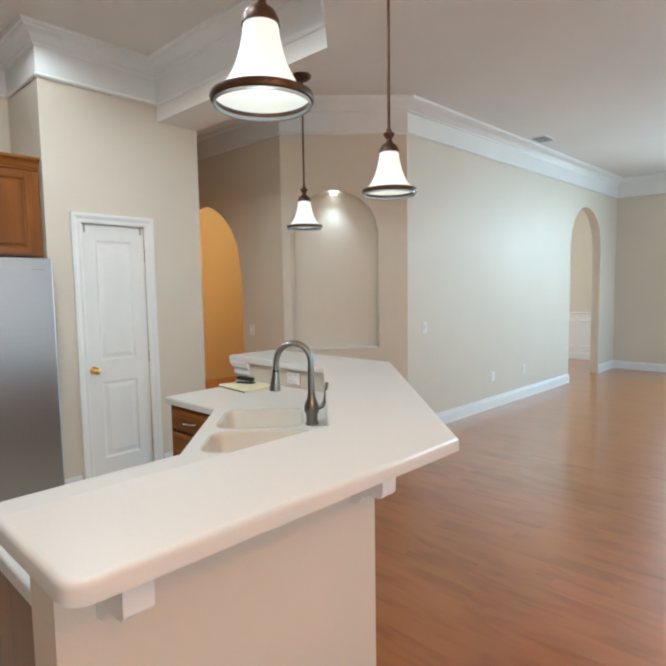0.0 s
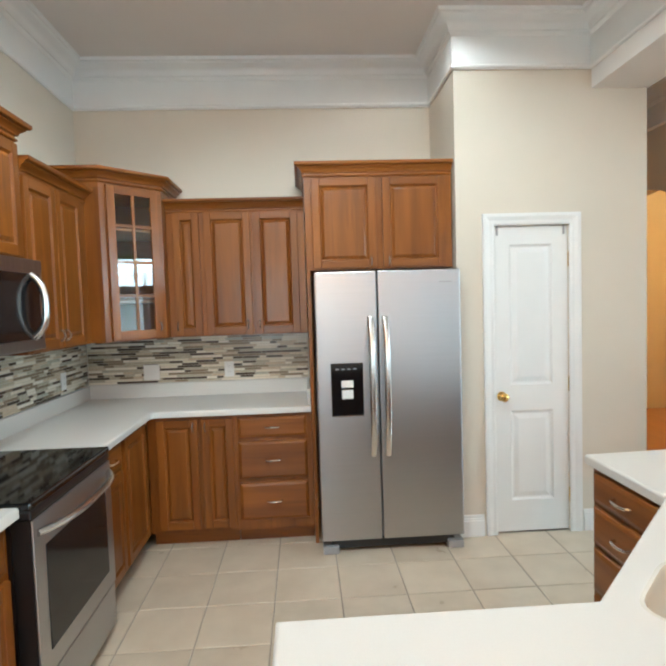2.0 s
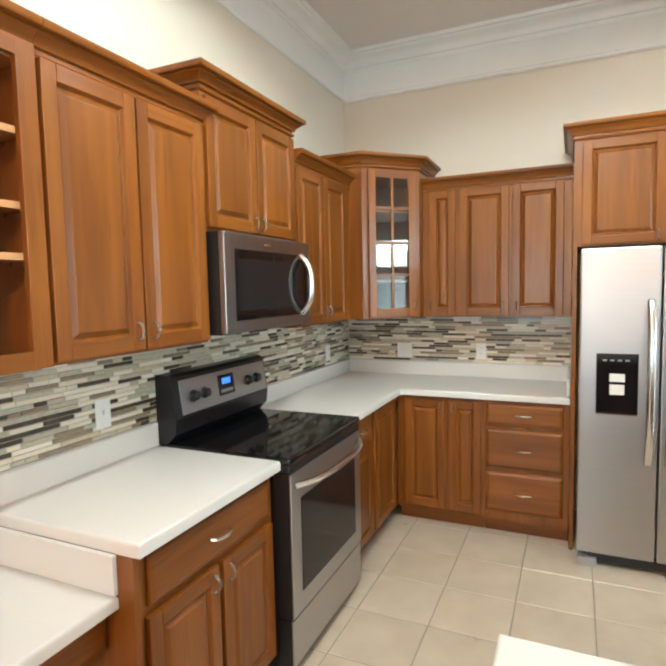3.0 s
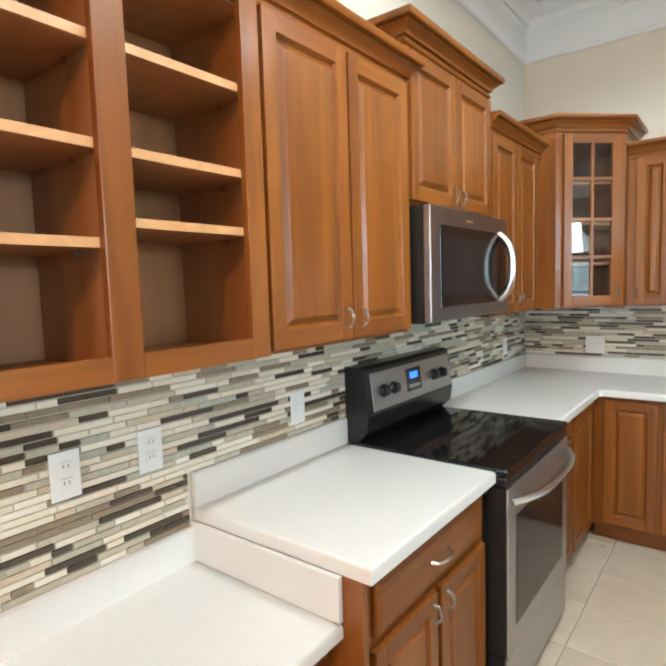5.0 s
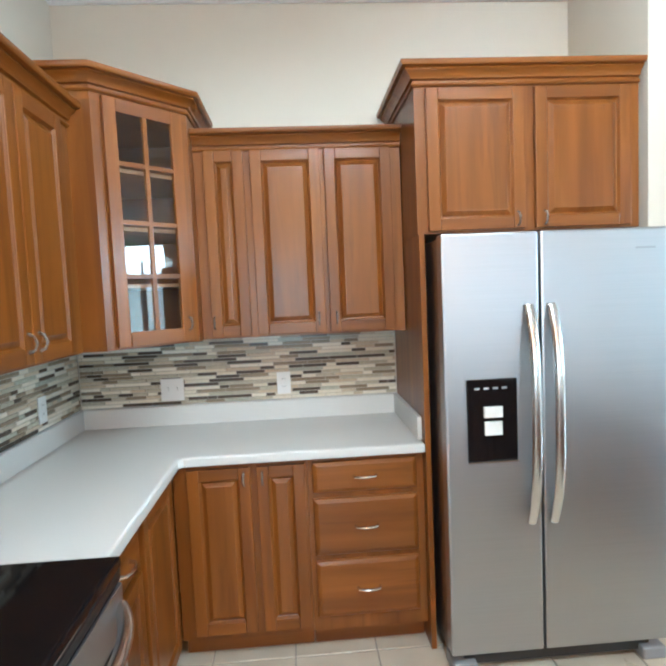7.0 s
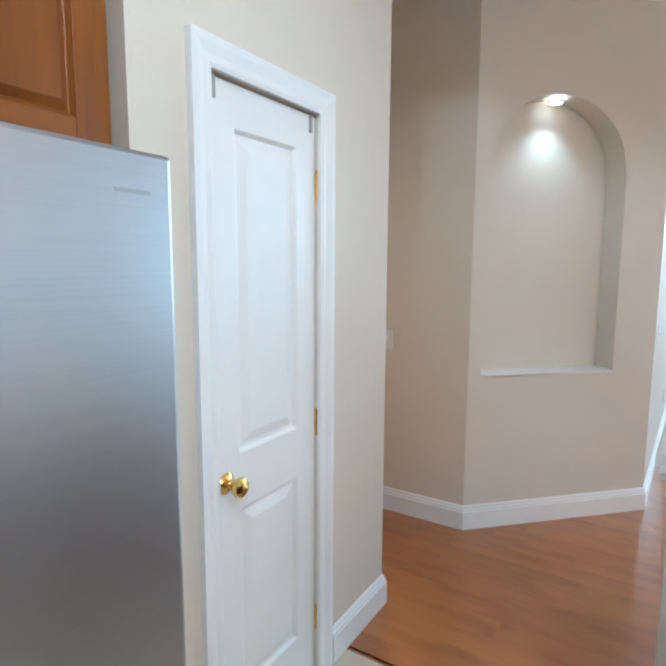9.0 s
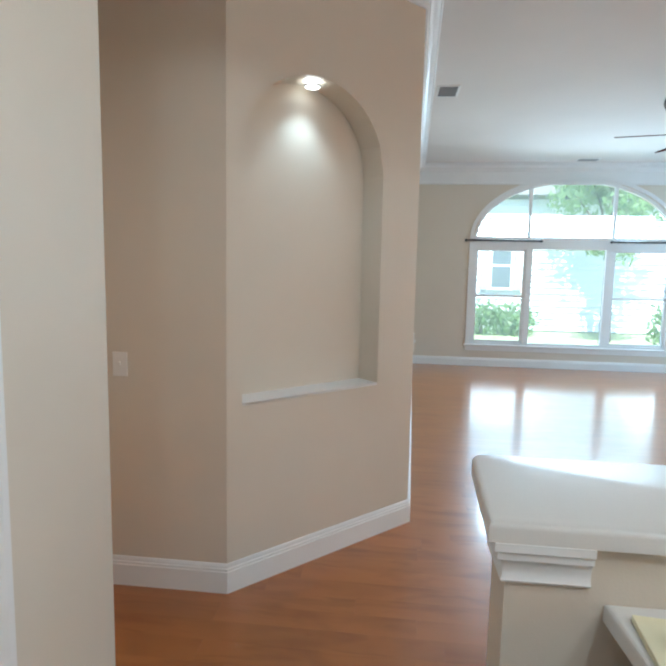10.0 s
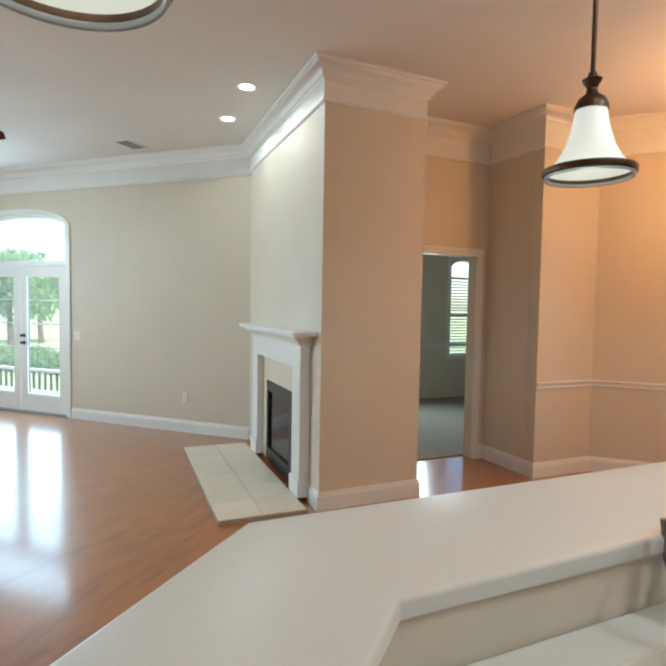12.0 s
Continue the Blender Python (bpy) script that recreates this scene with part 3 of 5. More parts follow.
c = thing("wall_cabinet", west(4.572), "stained maple wall cabinet with two narrow raised-panel doors", "wall cabinet")
carcass(c, 0.765, 0.305, 1.375, 2.25)
leaf(c, 0.015, 1.385, 0.34, 2.225, (0.31, 1.45))
leaf(c, 0.348, 1.385, 0.67, 2.225, (0.378, 1.45))
cab_crown(c, 0.765, 0.30, 2.225, False, False)
# open shelf unit
c = thing("shelf_cabinet", west(2.28), "open stained maple wall shelf unit with two empty bays", "shelf unit")
bm = bmesh.new()
box(bm, 0, 0.295, 1.375, 0.798, 0.307, 2.25)
part("back", bm, WOODD, c)
for x0, x1 in ((0, 0.016), (0.392, 0.416), (0.782, 0.798)):
    part("side", B(x0, 0.0, 1.375, x1, 0.294, 2.25), WOODD, c)
part("bottom", B(0.016, 0.0, 1.38, 0.782, 0.294, 1.40), WOODD, c)
part("top", B(0.016, 0.0, 2.20, 0.782, 0.294, 2.22), WOODD, c)
for x0, x1 in ((0, 0.055), (0.375, 0.442), (0.740, 0.798)):
    part("stile", B(x0, -0.020, 1.375, x1, 0.0, 2.25, bevel=0.003), WOOD, c)
for x0, x1 in ((0.055, 0.375), (0.442, 0.740)):
    part("rail", B(x0, -0.020, 1.375, x1, 0.0, 1.425), WOODH, c)
    part("rail", B(x0, -0.020, 2.205, x1, 0.0, 2.25), WOODH, c)
for x0, x1, zs in ((0.018, 0.390, (1.630, 1.812, 2.005)), (0.418, 0.780, (1.672, 1.808, 2.005))):
    for z in zs:
        s = part("shelf", B(x0, 0.004, z, x1, 0.292, z + 0.019), WOODD, c)
        part("edge_band", B(x0, -0.001, z, x1, 0.004, z + 0.019), SHELF, s, "pale maple edge")
        for px in (x0 + 0.004, x1 - 0.004):
            part("shelf_pin", B(px - 0.004, 0.10, z - 0.012, px + 0.004, 0.112, z), NICKEL, s)
cab_crown(c, 0.798, 0.30, 2.225, True, False)

# corner cabinet with a glazed door
CCX, CCY = -0.01, 5.34
c = thing("corner_cabinet", pose(CCX, CCY, 0, 0, 0, 45), "stained maple corner cabinet with a glazed eight-light door", "corner cabinet")
ca = math.sqrt(0.5)


def cc(x, y):
    dx, dy = x - CCX, y - CCY
    return (ca * (dx + dy), ca * (-dx + dy))


CW = 0.30 / ca
outline = [cc(WX + 0.002, CCY), (0, 0), (CW, 0), cc(0.29, NY - 0.002), cc(WX + 0.002, NY - 0.002)]
for nm, z0, z1 in (("bottom", 1.375, 1.395), ("top", 2.33, 2.36)):
    part(nm, prism(bmesh.new(), outline, z0, z1), WOOD, c)
for z in (1.62, 1.85, 2.08):
    part("shelf", prism(bmesh.new(), [cc(WX + 0.02, CCY + 0.03), (0.03, 0.03), (CW - 0.03, 0.03), cc(0.27, NY - 0.02), cc(WX + 0.02, NY - 0.02)], z, z + 0.015), WOODD, c)
for a, b in ((outline[0], outline[1]), (outline[2], outline[3]), (outline[3], outline[4]), (outline[4], outline[0])):
    part("side", wall_mesh(a, b, -0.014, 1.395, 2.33), WOOD, c)
for x0, x1 in ((0, 0.055), (CW - 0.055, CW)):
    part("stile", B(x0, -0.001, 1.395, x1, 0.018, 2.33), WOOD, c)
dr = part("door", B(0.040, -0.021, 1.385, 0.092, -0.002, 2.35, bevel=0.003), WOOD, c, "stained maple glazed door")
part("door_stile", B(CW - 0.092, -0.021, 1.385, CW - 0.040, -0.002, 2.35, bevel=0.003), WOOD, dr)
part("door_rail", B(0.092, -0.021, 1.385, CW - 0.092, -0.002, 1.443, bevel=0.002), WOODH, dr)
part("door_rail", B(0.092, -0.021, 2.298, CW - 0.092, -0.002, 2.35, bevel=0.002), WOODH, dr)
part("glazing_bar", B(CW / 2 - 0.009, -0.019, 1.443, CW / 2 + 0.009, -0.004, 2.322), WOOD, dr)
for z in (1.655, 1.868, 2.095):
    part("glazing_bar", B(0.092, -0.0185, z, CW - 0.092, -0.0045, z + 0.018), WOODH, dr)
pn = part("pane", B(0.092, -0.012, 1.443, CW - 0.092, -0.009, 2.322), GLASS, dr, "clear glass pane")
pn.visible_shadow = False
up_pull(dr, CW - 0.062, 1.46)
cab_crown(c, 0, 0, 2.36, pts=[outline[0], (0, 0), (CW, 0), cc(0.29, NY - 0.002)])

# wall cabinets on the north wall
NF = 5.73
c = thing("wall_cabinet", pose(0.292, NF, 0), "stained maple wall cabinet with one narrow and two wide doors", "wall cabinet")
carcass(c, 0.948, NY - NF - 0.002, 1.375, 2.25)
leaf(c, 0.045, 1.385, 0.225, 2.225, (0.06, 1.45))
leaf(c, 0.255, 1.385, 0.572, 2.225, (0.54, 1.45))
leaf(c, 0.592, 1.385, 0.900, 2.225, (0.622, 1.45))
cab_crown(c, 0.948, 0.30, 2.225, False, False)
c = thing("fridge_cabinet", pose(1.245, 5.435, 0), "deep stained maple cabinet with two doors over the refrigerator", "wall cabinet")
carcass(c, 0.955, NY - 5.435 - 0.002, 1.79, 2.40)
leaf(c, 0.045, 1.80, 0.455, 2.375, (0.42, 1.84))
leaf(c, 0.500, 1.80, 0.910, 2.375, (0.535, 1.84))
cab_crown(c, 0.955, 0.60, 2.385, True, False)
tagged(part("side_panel", B(1.245, 5.415, 0, 1.268, NY - 0.002, 1.788), WOOD), "full-height stained maple panel beside the refrigerator", "panel")

# base cabinets
BX, BY = 0.17, 5.46


def base_body(parent, w, depth, z1=0.873):
    part("body", B(0, 0, 0.10, w, depth, z1), WOOD, parent)
    part("toe_kick", B(0.002, 0.07, 0.0, w - 0.002, depth, 0.10), WOODH, parent, "recessed dark toe kick")


c = thing("base_cabinet", west(3.085, BX), "stained maple base cabinet with a drawer over two doors", "base cabinet")
base_body(c, 0.722, 0.575)
drawer(c, 0.04, 0.70, 0.69, 0.845)
leaf(c, 0.03, 0.125, 0.352, 0.672, (0.322, 0.62))
leaf(c, 0.376, 0.125, 0.70, 0.672, (0.406, 0.62))
c = thing("base_cabinet", west(4.578, BX), "stained maple base cabinet beside the range", "base cabinet")
base_body(c, 0.88, 0.575)
drawer(c, 0.03, 0.71, 0.36, 0.85)
leaf(c, 0.03, 0.125, 0.36, 0.69, (0.06, 0.64))
leaf(c, 0.40, 0.125, 0.80, 0.85)
c = thing("base_cabinet", pose(0.175, BY, 0), "stained maple corner base cabinet with two doors", "base cabinet")
base_body(c, 0.565, NY - BY - 0.002)
leaf(c, 0.06, 0.125, 0.325, 0.85, (0.298, 0.80))
leaf(c, 0.352, 0.125, 0.555, 0.85, (0.376, 0.80))
c = thing("drawer_cabinet", pose(0.741, BY, 0), "stained maple base cabinet with three drawers", "drawer unit")
base_body(c, 0.502, NY - BY - 0.002)
for z0, z1 in ((0.715, 0.852), (0.44, 0.69), (0.165, 0.415)):
    drawer(c, 0.02, z0, 0.468, z1)
c = thing("desk_apron", west(2.0, 0.075), "stained maple desk drawer under the lower counter", "desk")
part("drawer_box", B(0.0, 0, 0.585, 1.08, 0.45, 0.72), WOOD, c)
d = part("drawer", slab(0.30, 0.595, 1.06, 0.712), WOODH, c, "stained maple drawer front")
bar_pull(d, 0.68, 0.652)

# counters
def counter(name, poly, z0, z1, label, bevel=0.012):
    return tagged(part(name, prism(bmesh.new(), poly, z0, z1, bevel), TOP, smooth=True), label, "countertop")


FX = 0.217
counter("countertop", [(WX, 3.062), (FX, 3.062), (FX, 3.812), (WX, 3.812)], 0.875, 0.915, "white solid-surface worktop beside the range")
counter("countertop", [(WX, 4.574), (FX, 4.574), (FX, 5.395), (0.235, 5.414), (1.243, 5.414), (1.243, NY), (WX, NY)], 0.875, 0.915, "white solid-surface L-shaped worktop in the corner")
counter("desk_counter", [(WX, 1.0), (0.135, 1.0), (0.135, 3.060), (WX, 3.060)], 0.722, 0.76, "lower white solid-surface desk top")
for nm, p, q, z in (("backsplash", (WX, 3.812), (WX, 3.062), 0.915), ("backsplash", (WX, NY), (WX, 4.574), 0.915), ("backsplash", (1.243, NY), (WX + 0.02, NY), 0.915), ("backsplash", (WX, 3.046), (WX, 1.0), 0.76)):
    tagged(part(nm, sweep(bmesh.new(), [p, q], [(0.0, z), (0.020, z), (0.020, z + 0.096), (0.014, z + 0.103), (0, z + 0.104)]), TOP), "white solid-surface upstand behind the worktop", "backsplash")
tagged(part("backsplash", B(WX + 0.001, 3.046, 0.762, 0.135, 3.060, 0.874), TOP), "white solid-surface end panel between desk and worktop", "backsplash")
tagged(part("backsplash", B(1.222, 5.46, 0.916, 1.242, NY - 0.021, 1.018, bevel=0.003), TOP), "white solid-surface end upstand beside the tall panel", "backsplash")
tagged(part("end_panel", B(-0.40, 3.062, 0.0, 0.19, 3.083, 0.873), WOOD), "stained maple end panel of the base cabinet", "panel")

# ---- peninsula ----
BARI = [(1.08, 2.503), (2.068, 2.489), (3.008, 3.425), (3.02, 4.366)]
BARO = [(3.43, 4.345), (3.415, 3.245), (2.212, 2.075), (1.08, 2.102)]
def rounded(poly, r, which, n=5):
    out = []
    for i, p in enumerate(poly):
        if i not in which:
            out.append(p)
            continue
        a, b, c2 = Vector(poly[i - 1]), Vector(p), Vector(poly[(i + 1) % len(poly)])
        u, v = (a - b).normalized() * r, (c2 - b).normalized() * r
        for k in range(n + 1):
            f = k / n
            q = (b + u) * (1 - f) ** 2 + b * 2 * f * (1 - f) + (b + v) * f * f
            out.append((q.x, q.y))
    return out


tagged(part("bar_top", prism(bmesh.new(), rounded(BARI + BARO, 0.05, (4, 7, 0)), 1.034, 1.075, 0.013), TOP, smooth=True), "raised white solid-surface bar top, angled in three legs", "bar top")
KI = [(1.13, 2.452), (2.05, 2.452), (3.045, 3.45), (3.045, 4.325)]
KO = [(3.175, 4.325), (3.175, 3.40), (2.105, 2.32), (1.13, 2.32)]
tagged(part("bar_wall", prism(bmesh.new(), KI + KO, 0.0, 1.033), WALL), "beige painted knee wall under the bar", "knee wall", "", "structure")
CAPM = [(0.0, 0.945), (0.008, 0.945), (0.012, 0.951), (0.008, 0.958), (0.008, 0.985), (0.014, 0.994), (0.021, 0.998), (0.021, 1.012), (0.028, 1.017), (0.028, 1.0335), (0.0, 1.0335)]
tagged(part("bar_capital", sweep(bmesh.new(), [(3.045, 4.165), (3.045, 4.325), (3.175, 4.325), (3.175, 4.20)], CAPM), TRIM, smooth=True), "white stepped moulding round the end of the bar wall", "moulding", "", "structure")
tagged(part("bar_capital", sweep(bmesh.new(), [(1.20, 2.32), (1.13, 2.32), (1.13, 2.452)][::1], [(-o * 1.9, z) for o, z in CAPM][::-1]), TRIM, smooth=True), "white stepped moulding round the end of the bar wall", "moulding", "", "structure")
moulding("bar_baseboard", [(3.045, 4.12), (3.045, 4.325), (3.175, 4.325), (3.175, 3.40), (2.105, 2.32), (1.13, 2.32)], BASE, "white baseboard round the bar wall", "baseboard")


def corbel(x, y, rz):
    bm = bmesh.new()
    prof = [(0, 1.032), (-0.175, 1.032), (-0.175, 1.024), (-0.150, 1.018), (-0.132, 1.004), (-0.126, 0.985), (-0.124, 0.925), (-0.116, 0.915), (-0.070, 0.912), (-0.045, 0.900), (-0.030, 0.880), (0, 0.875)]
    a, b = [[bm.verts.new((sx, py, pz)) for py, pz in prof] for sx in (-0.032, 0.032)]
    bm.faces.new(a)
    bm.faces.new(b[::-1])
    for i in range(len(prof)):
        bm.faces.new((a[i], b[i], b[(i + 1) % len(prof)], a[(i + 1) % len(prof)]))
    return tagged(part("corbel", bm, TRIM, m=pose(x, y, 0, 0, 0, rz)), "white painted scrolled bracket under the bar top", "corbel", "brackets under the bar")


corbel(1.24, 2.32, 0)
corbel(2.02, 2.32, 0)
corbel(2.65, 2.888, 45)
corbel(3.175, 3.75, 90)

# sink counter with its two bowls cut out
OX, OY = 1.834, 3.05


def uv(u, v):
    return (OX + ca * (u + v), OY + ca * (u - v))


LOW = [(1.132, 2.454), (2.049, 2.454), (3.043, 3.452), (3.043, 4.135), (2.366, 4.10), (2.366, 3.60), (OX, OY), (1.132, OY)]
BOWLS = [(0.0, 0.07, 0.300, 0.505), (0.358, 0.066, 0.730, 0.455)]
bm = prism(bmesh.new(), LOW, 0.877, 0.915, 0.010)
slab_ob = tagged(part("sink_counter", bm, TOP), "white solid-surface sink counter below the bar", "countertop")
cb = bmesh.new()
for u0, v0, u1, v1 in BOWLS:
    prism(cb, rounded([uv(u0, v0), uv(u1, v0), uv(u1, v1), uv(u0, v1)], 0.07, (0, 1, 2, 3)), 0.80, 1.0)
cut = part("cutter", cb, TOP)
mod = slab_ob.modifiers.new("bowls", "BOOLEAN")
mod.operation, mod.solver, mod.object = "DIFFERENCE", "EXACT", cut
dg = bpy.context.evaluated_depsgraph_get()
cutmesh = bpy.data.meshes.new_from_object(slab_ob.evaluated_get(dg))
slab_ob.modifiers.clear()
slab_ob.data = cutmesh
bpy.data.objects.remove(cut)
sink = thing("sink", pose(0, 0, 0), "double-bowl bisque sink set flush in the counter", "sink")
for u0, v0, u1, v1 in BOWLS:
    bm = bmesh.new()
    ringsb = []
    for inset, z in ((-0.006, 0.9165), (0.003, 0.9165), (0.008, 0.905), (0.018, 0.76), (0.05, 0.725)):
        r = max(0.03, 0.075 - inset)
        ringsb.append([bm.verts.new((x, y, z)) for x, y in rounded([uv(u0 + inset, v0 + inset), uv(u1 - inset, v0 + inset), uv(u1 - inset, v1 - inset), uv(u0 + inset, v1 - inset)], r, (0, 1, 2, 3))])
    for a, b in zip(ringsb, ringsb[1:]):
        for i in range(len(a)):
            bm.faces.new((a[i], a[(i + 1) % len(a)], b[(i + 1) % len(a)], b[i]))
    bm.faces.new(ringsb[-1])
    bw = part("bowl", bm, SINKM, sink, smooth=True)
    cu, cv = uv((u0 + u1) / 2, (v0 + v1) / 2)
    part("drain", lathe(bmesh.new(), [(0.045, 0.7255), (0.045, 0.729), (0.034, 0.729), (0.028, 0.727)], 24, cu, cv), HANDLE, bw, "steel drain")
# faucet
fx, fy = uv(0.40, 0.500)
f = thing("faucet", pose(fx, fy, 0.915, 0, 0, 135), "dark nickel pull-down kitchen faucet with lever", "faucet")
part("base", lathe(bmesh.new(), [(0.030, 0), (0.031, 0.006), (0.026, 0.014), (0.026, 0.045), (0.033, 0.062), (0.035, 0.078), (0.031, 0.095), (0.020, 0.122), (0.0165, 0.14)], 28), FAUCET, f, smooth=True)
arc = [(0, 0, 0.13), (0, 0, 0.27)] + [(0.078 - 0.078 * math.cos(a), 0, 0.285 + 0.088 * math.sin(a)) for a in [math.pi * i / 14 for i in range(15)]] + [(0.158, 0, 0.252)]
part("spout", tube(bmesh.new(), arc, [0.0165, 0.0145] + [0.014] * 15 + [0.014], 14), FAUCET, f, smooth=True)
part("joint_ring", lathe(bmesh.new(), [(0.0135, 0.243), (0.0150, 0.246), (0.0150, 0.252), (0.0135, 0.255)], 20, 0.158), SLOT, f, "dark joint ring", smooth=True)
part("spray_head", tube(bmesh.new(), [(0.158, 0, 0.245), (0.159, 0, 0.226), (0.163, 0, 0.182), (0.164, 0, 0.160)], [0.0155, 0.0175, 0.0245, 0.0255], 18), FAUCET, f, "flared pull-down spray head", smooth=True)
part("lever", tube(bmesh.new(), [(-0.022, 0, 0.075), (-0.047, 0, 0.082), (-0.060, 0, 0.105), (-0.066, 0, 0.150), (-0.072, 0, 0.192)], [0.015, 0.014, 0.011, 0.010, 0.011], 12, 0.75), FAUCET, f, "upright lever", smooth=True)
# cabinets under the sink counter
c = thing("base_cabinet", pose(2.390, 4.072, 0, 0, 0, -90), "dark stained base cabinet with drawers under the sink counter", "drawer unit")
part("body", B(0, 0, 0.10, 0.46, 0.64, 0.875), WOOD, c)
part("toe_kick", B(0.0, 0.07, 0, 0.46, 0.64, 0.10), WOODH, c)
for z0, z1 in ((0.735, 0.855), (0.56, 0.715), (0.36, 0.54), (0.13, 0.34)):
    drawer(c, 0.02, z0, 0.44, z1)
c = thing("sink_cabinet", pose(*uv(0.0, 0.025), 0, 0, 0, 225), "stained maple sink base cabinet set on the diagonal", "base cabinet")
part("body", prism(bmesh.new(), [(0, 0), (-0.74, 0), (-0.74, 0.02), (0, 0.02)], 0.10, 0.874), WOOD, c)
leaf(c, -0.72, 0.13, -0.375, 0.68)
leaf(c, -0.365, 0.13, -0.02, 0.68)
c = thing("base_cabinet", pose(1.835, 3.025, 0, 0, 0, 180), "stained maple base cabinet of the bar's short leg", "base cabinet")
part("body", B(0, 0, 0.10, 0.68, 0.55, 0.875), WOOD, c)
part("toe_kick", B(0, 0.07, 0, 0.68, 0.55, 0.10), WOODH, c)
leaf(c, 0.02, 0.13, 0.33, 0.85)
leaf(c, 0.35, 0.13, 0.66, 0.85)

# ---- appliances ----
def bow(x, y, z, half, reach, axis, n=14):
    """Points of a bowed handle, its ends set into the face at y, along x or z."""
    out = []
    for i in range(n + 1):
        u = 2.0 * i / n - 1.0
        d = reach * (1 - abs(u) ** 3.2)
        out.append((x + half * u, y - d, z) if axis == "x" else (x, y - d, z + half * u))
    return out


fr = thing("refrigerator", pose(1.285, 5.235, 0), "stainless side-by-side refrigerator with ice dispenser", "refrigerator")
FW = 0.905
part("cabinet", B(0.004, 0.075, 0.06, FW - 0.004, 0.79, 1.755, bevel=0.004), DSTEEL, fr, "dark grey painted case")
SPLIT = 0.385
for x0, x1 in ((0.0, SPLIT - 0.004), (SPLIT + 0.004, FW)):
    dd = part("door", B(x0, 0.0, 0.085, x1, 0.072, 1.768, bevel=0.010), STEEL, fr, "brushed stainless door")
    hx = x1 - 0.042 if x0 == 0 else x0 + 0.042
    pts = bow(hx, 0.0, 1.0525, 0.4325, 0.060, "z", 18)
    hb = bmesh.new()
    tube(hb, pts, 0.021, 12, 0.62)
    part("handle", hb, HANDLE, dd, "bowed bright steel handle", smooth=True)
dp = part("dispenser", B(0.085, -0.006, 0.88, 0.285, 0.0, 1.205, bevel=0.004), BGLASS, fr, "black ice and water dispenser")
part("dispenser_recess", B(0.105, -0.0075, 0.90, 0.265, -0.0062, 1.10), BGLASS, dp)
part("paddle", B(0.148, -0.020, 1.055, 0.222, -0.007, 1.098, bevel=0.003), PLASTIC, dp, "white dispenser paddle")
part("paddle", B(0.150, -0.018, 0.985, 0.220, -0.007, 1.04, bevel=0.003), PLASTIC, dp, "white dispenser paddle")
for i in range(4):
    part("button", B(0.115 + 0.036 * i, -0.0085, 1.165, 0.135 + 0.036 * i, -0.0062, 1.173), GREY, dp)
part("trim_bar", B(0.085, -0.009, 0.874, 0.285, 0.0, 0.880), HANDLE, dp)
part("badge", B(FW - 0.135, -0.002, 1.685, FW - 0.055, 0.0, 1.693), GREY, fr)
part("grille", B(0.06, 0.035, 0.025, FW - 0.06, 0.10, 0.08), SLOT, fr, "dark toe grille")
for x0 in (0.0, FW - 0.11):
    part("foot", B(x0 + 0.005, 0.0, 0.0, x0 + 0.105, 0.12, 0.05, bevel=0.008), GREY, fr)

rg = thing("range", pose(0.20, 3.816, 0, 0, 0, 90), "freestanding stainless and black electric range", "range")
RW = 0.752
part("body", B(0, 0.02, 0.03, RW, 0.60, 0.895), BLACK, rg, "black enamel body")
ct = part("cooktop", B(-0.001, -0.055, 0.895, RW + 0.001, 0.55, 0.922, bevel=0.008), BGLASS, rg, "black ceramic glass cooktop")
part("trim_bar", B(0.0, -0.052, 0.862, RW, 0.02, 0.893, bevel=0.006), BLACK, rg)
part("door_core", B(0.004, -0.046, 0.258, RW - 0.004, 0.018, 0.858), BLACK, rg, "black door edge")
od = part("oven_door", B(0.006, -0.055, 0.262, RW - 0.006, -0.0465, 0.855, bevel=0.003), STEEL, rg, "stainless oven door with dark window")
part("oven_window", B(0.085, -0.0575, 0.345, RW - 0.085, -0.0545, 0.74, bevel=0.001), DGLASS, od, "smoked oven glass")
hb = bow(RW / 2, -0.055, 0.805, RW / 2 - 0.03, 0.066, "x", 20)
part("oven_handle", tube(bmesh.new(), hb, 0.019, 12, 0.7), HANDLE, od, "wide bowed steel handle", smooth=True)
part("drawer_core", B(0.004, -0.041, 0.052, RW - 0.004, 0.018, 0.254), BLACK, rg, "black drawer edge")
part("drawer", B(0.006, -0.050, 0.055, RW - 0.006, -0.0415, 0.252, bevel=0.003), STEEL, rg, "stainless storage drawer")
bg = bmesh.new()
bp = [(0.545, 0.92), (0.50, 0.965), (0.492, 1.03), (0.515, 1.21), (0.535, 1.222), (0.60, 1.222), (0.60, 0.92)]
sd = [[bg.verts.new((sx, y, z)) for y, z in bp] for sx in (0.0, RW)]
bg.faces.new(sd[0])
bg.faces.new(sd[1][::-1])
for i in range(len(bp)):
    bg.faces.new((sd[0][i], sd[1][i], sd[1][(i + 1) % len(bp)], sd[0][(i + 1) % len(bp)]))
bgo = part("backguard", bg, BLACK, rg, "black control backguard")
tilt = pose(0, 0.492, 1.03, -7.3)


def on_panel(name, x0, z0, x1, z1, d, mat, label="", parent=bgo):
    bm = B(x0, -d, z0, x1, 0.0, z1, bevel=min(0.003, d * 0.4))
    bmesh.ops.transform(bm, matrix=tilt, verts=bm.verts)
    return part(name, bm, mat, parent, label)


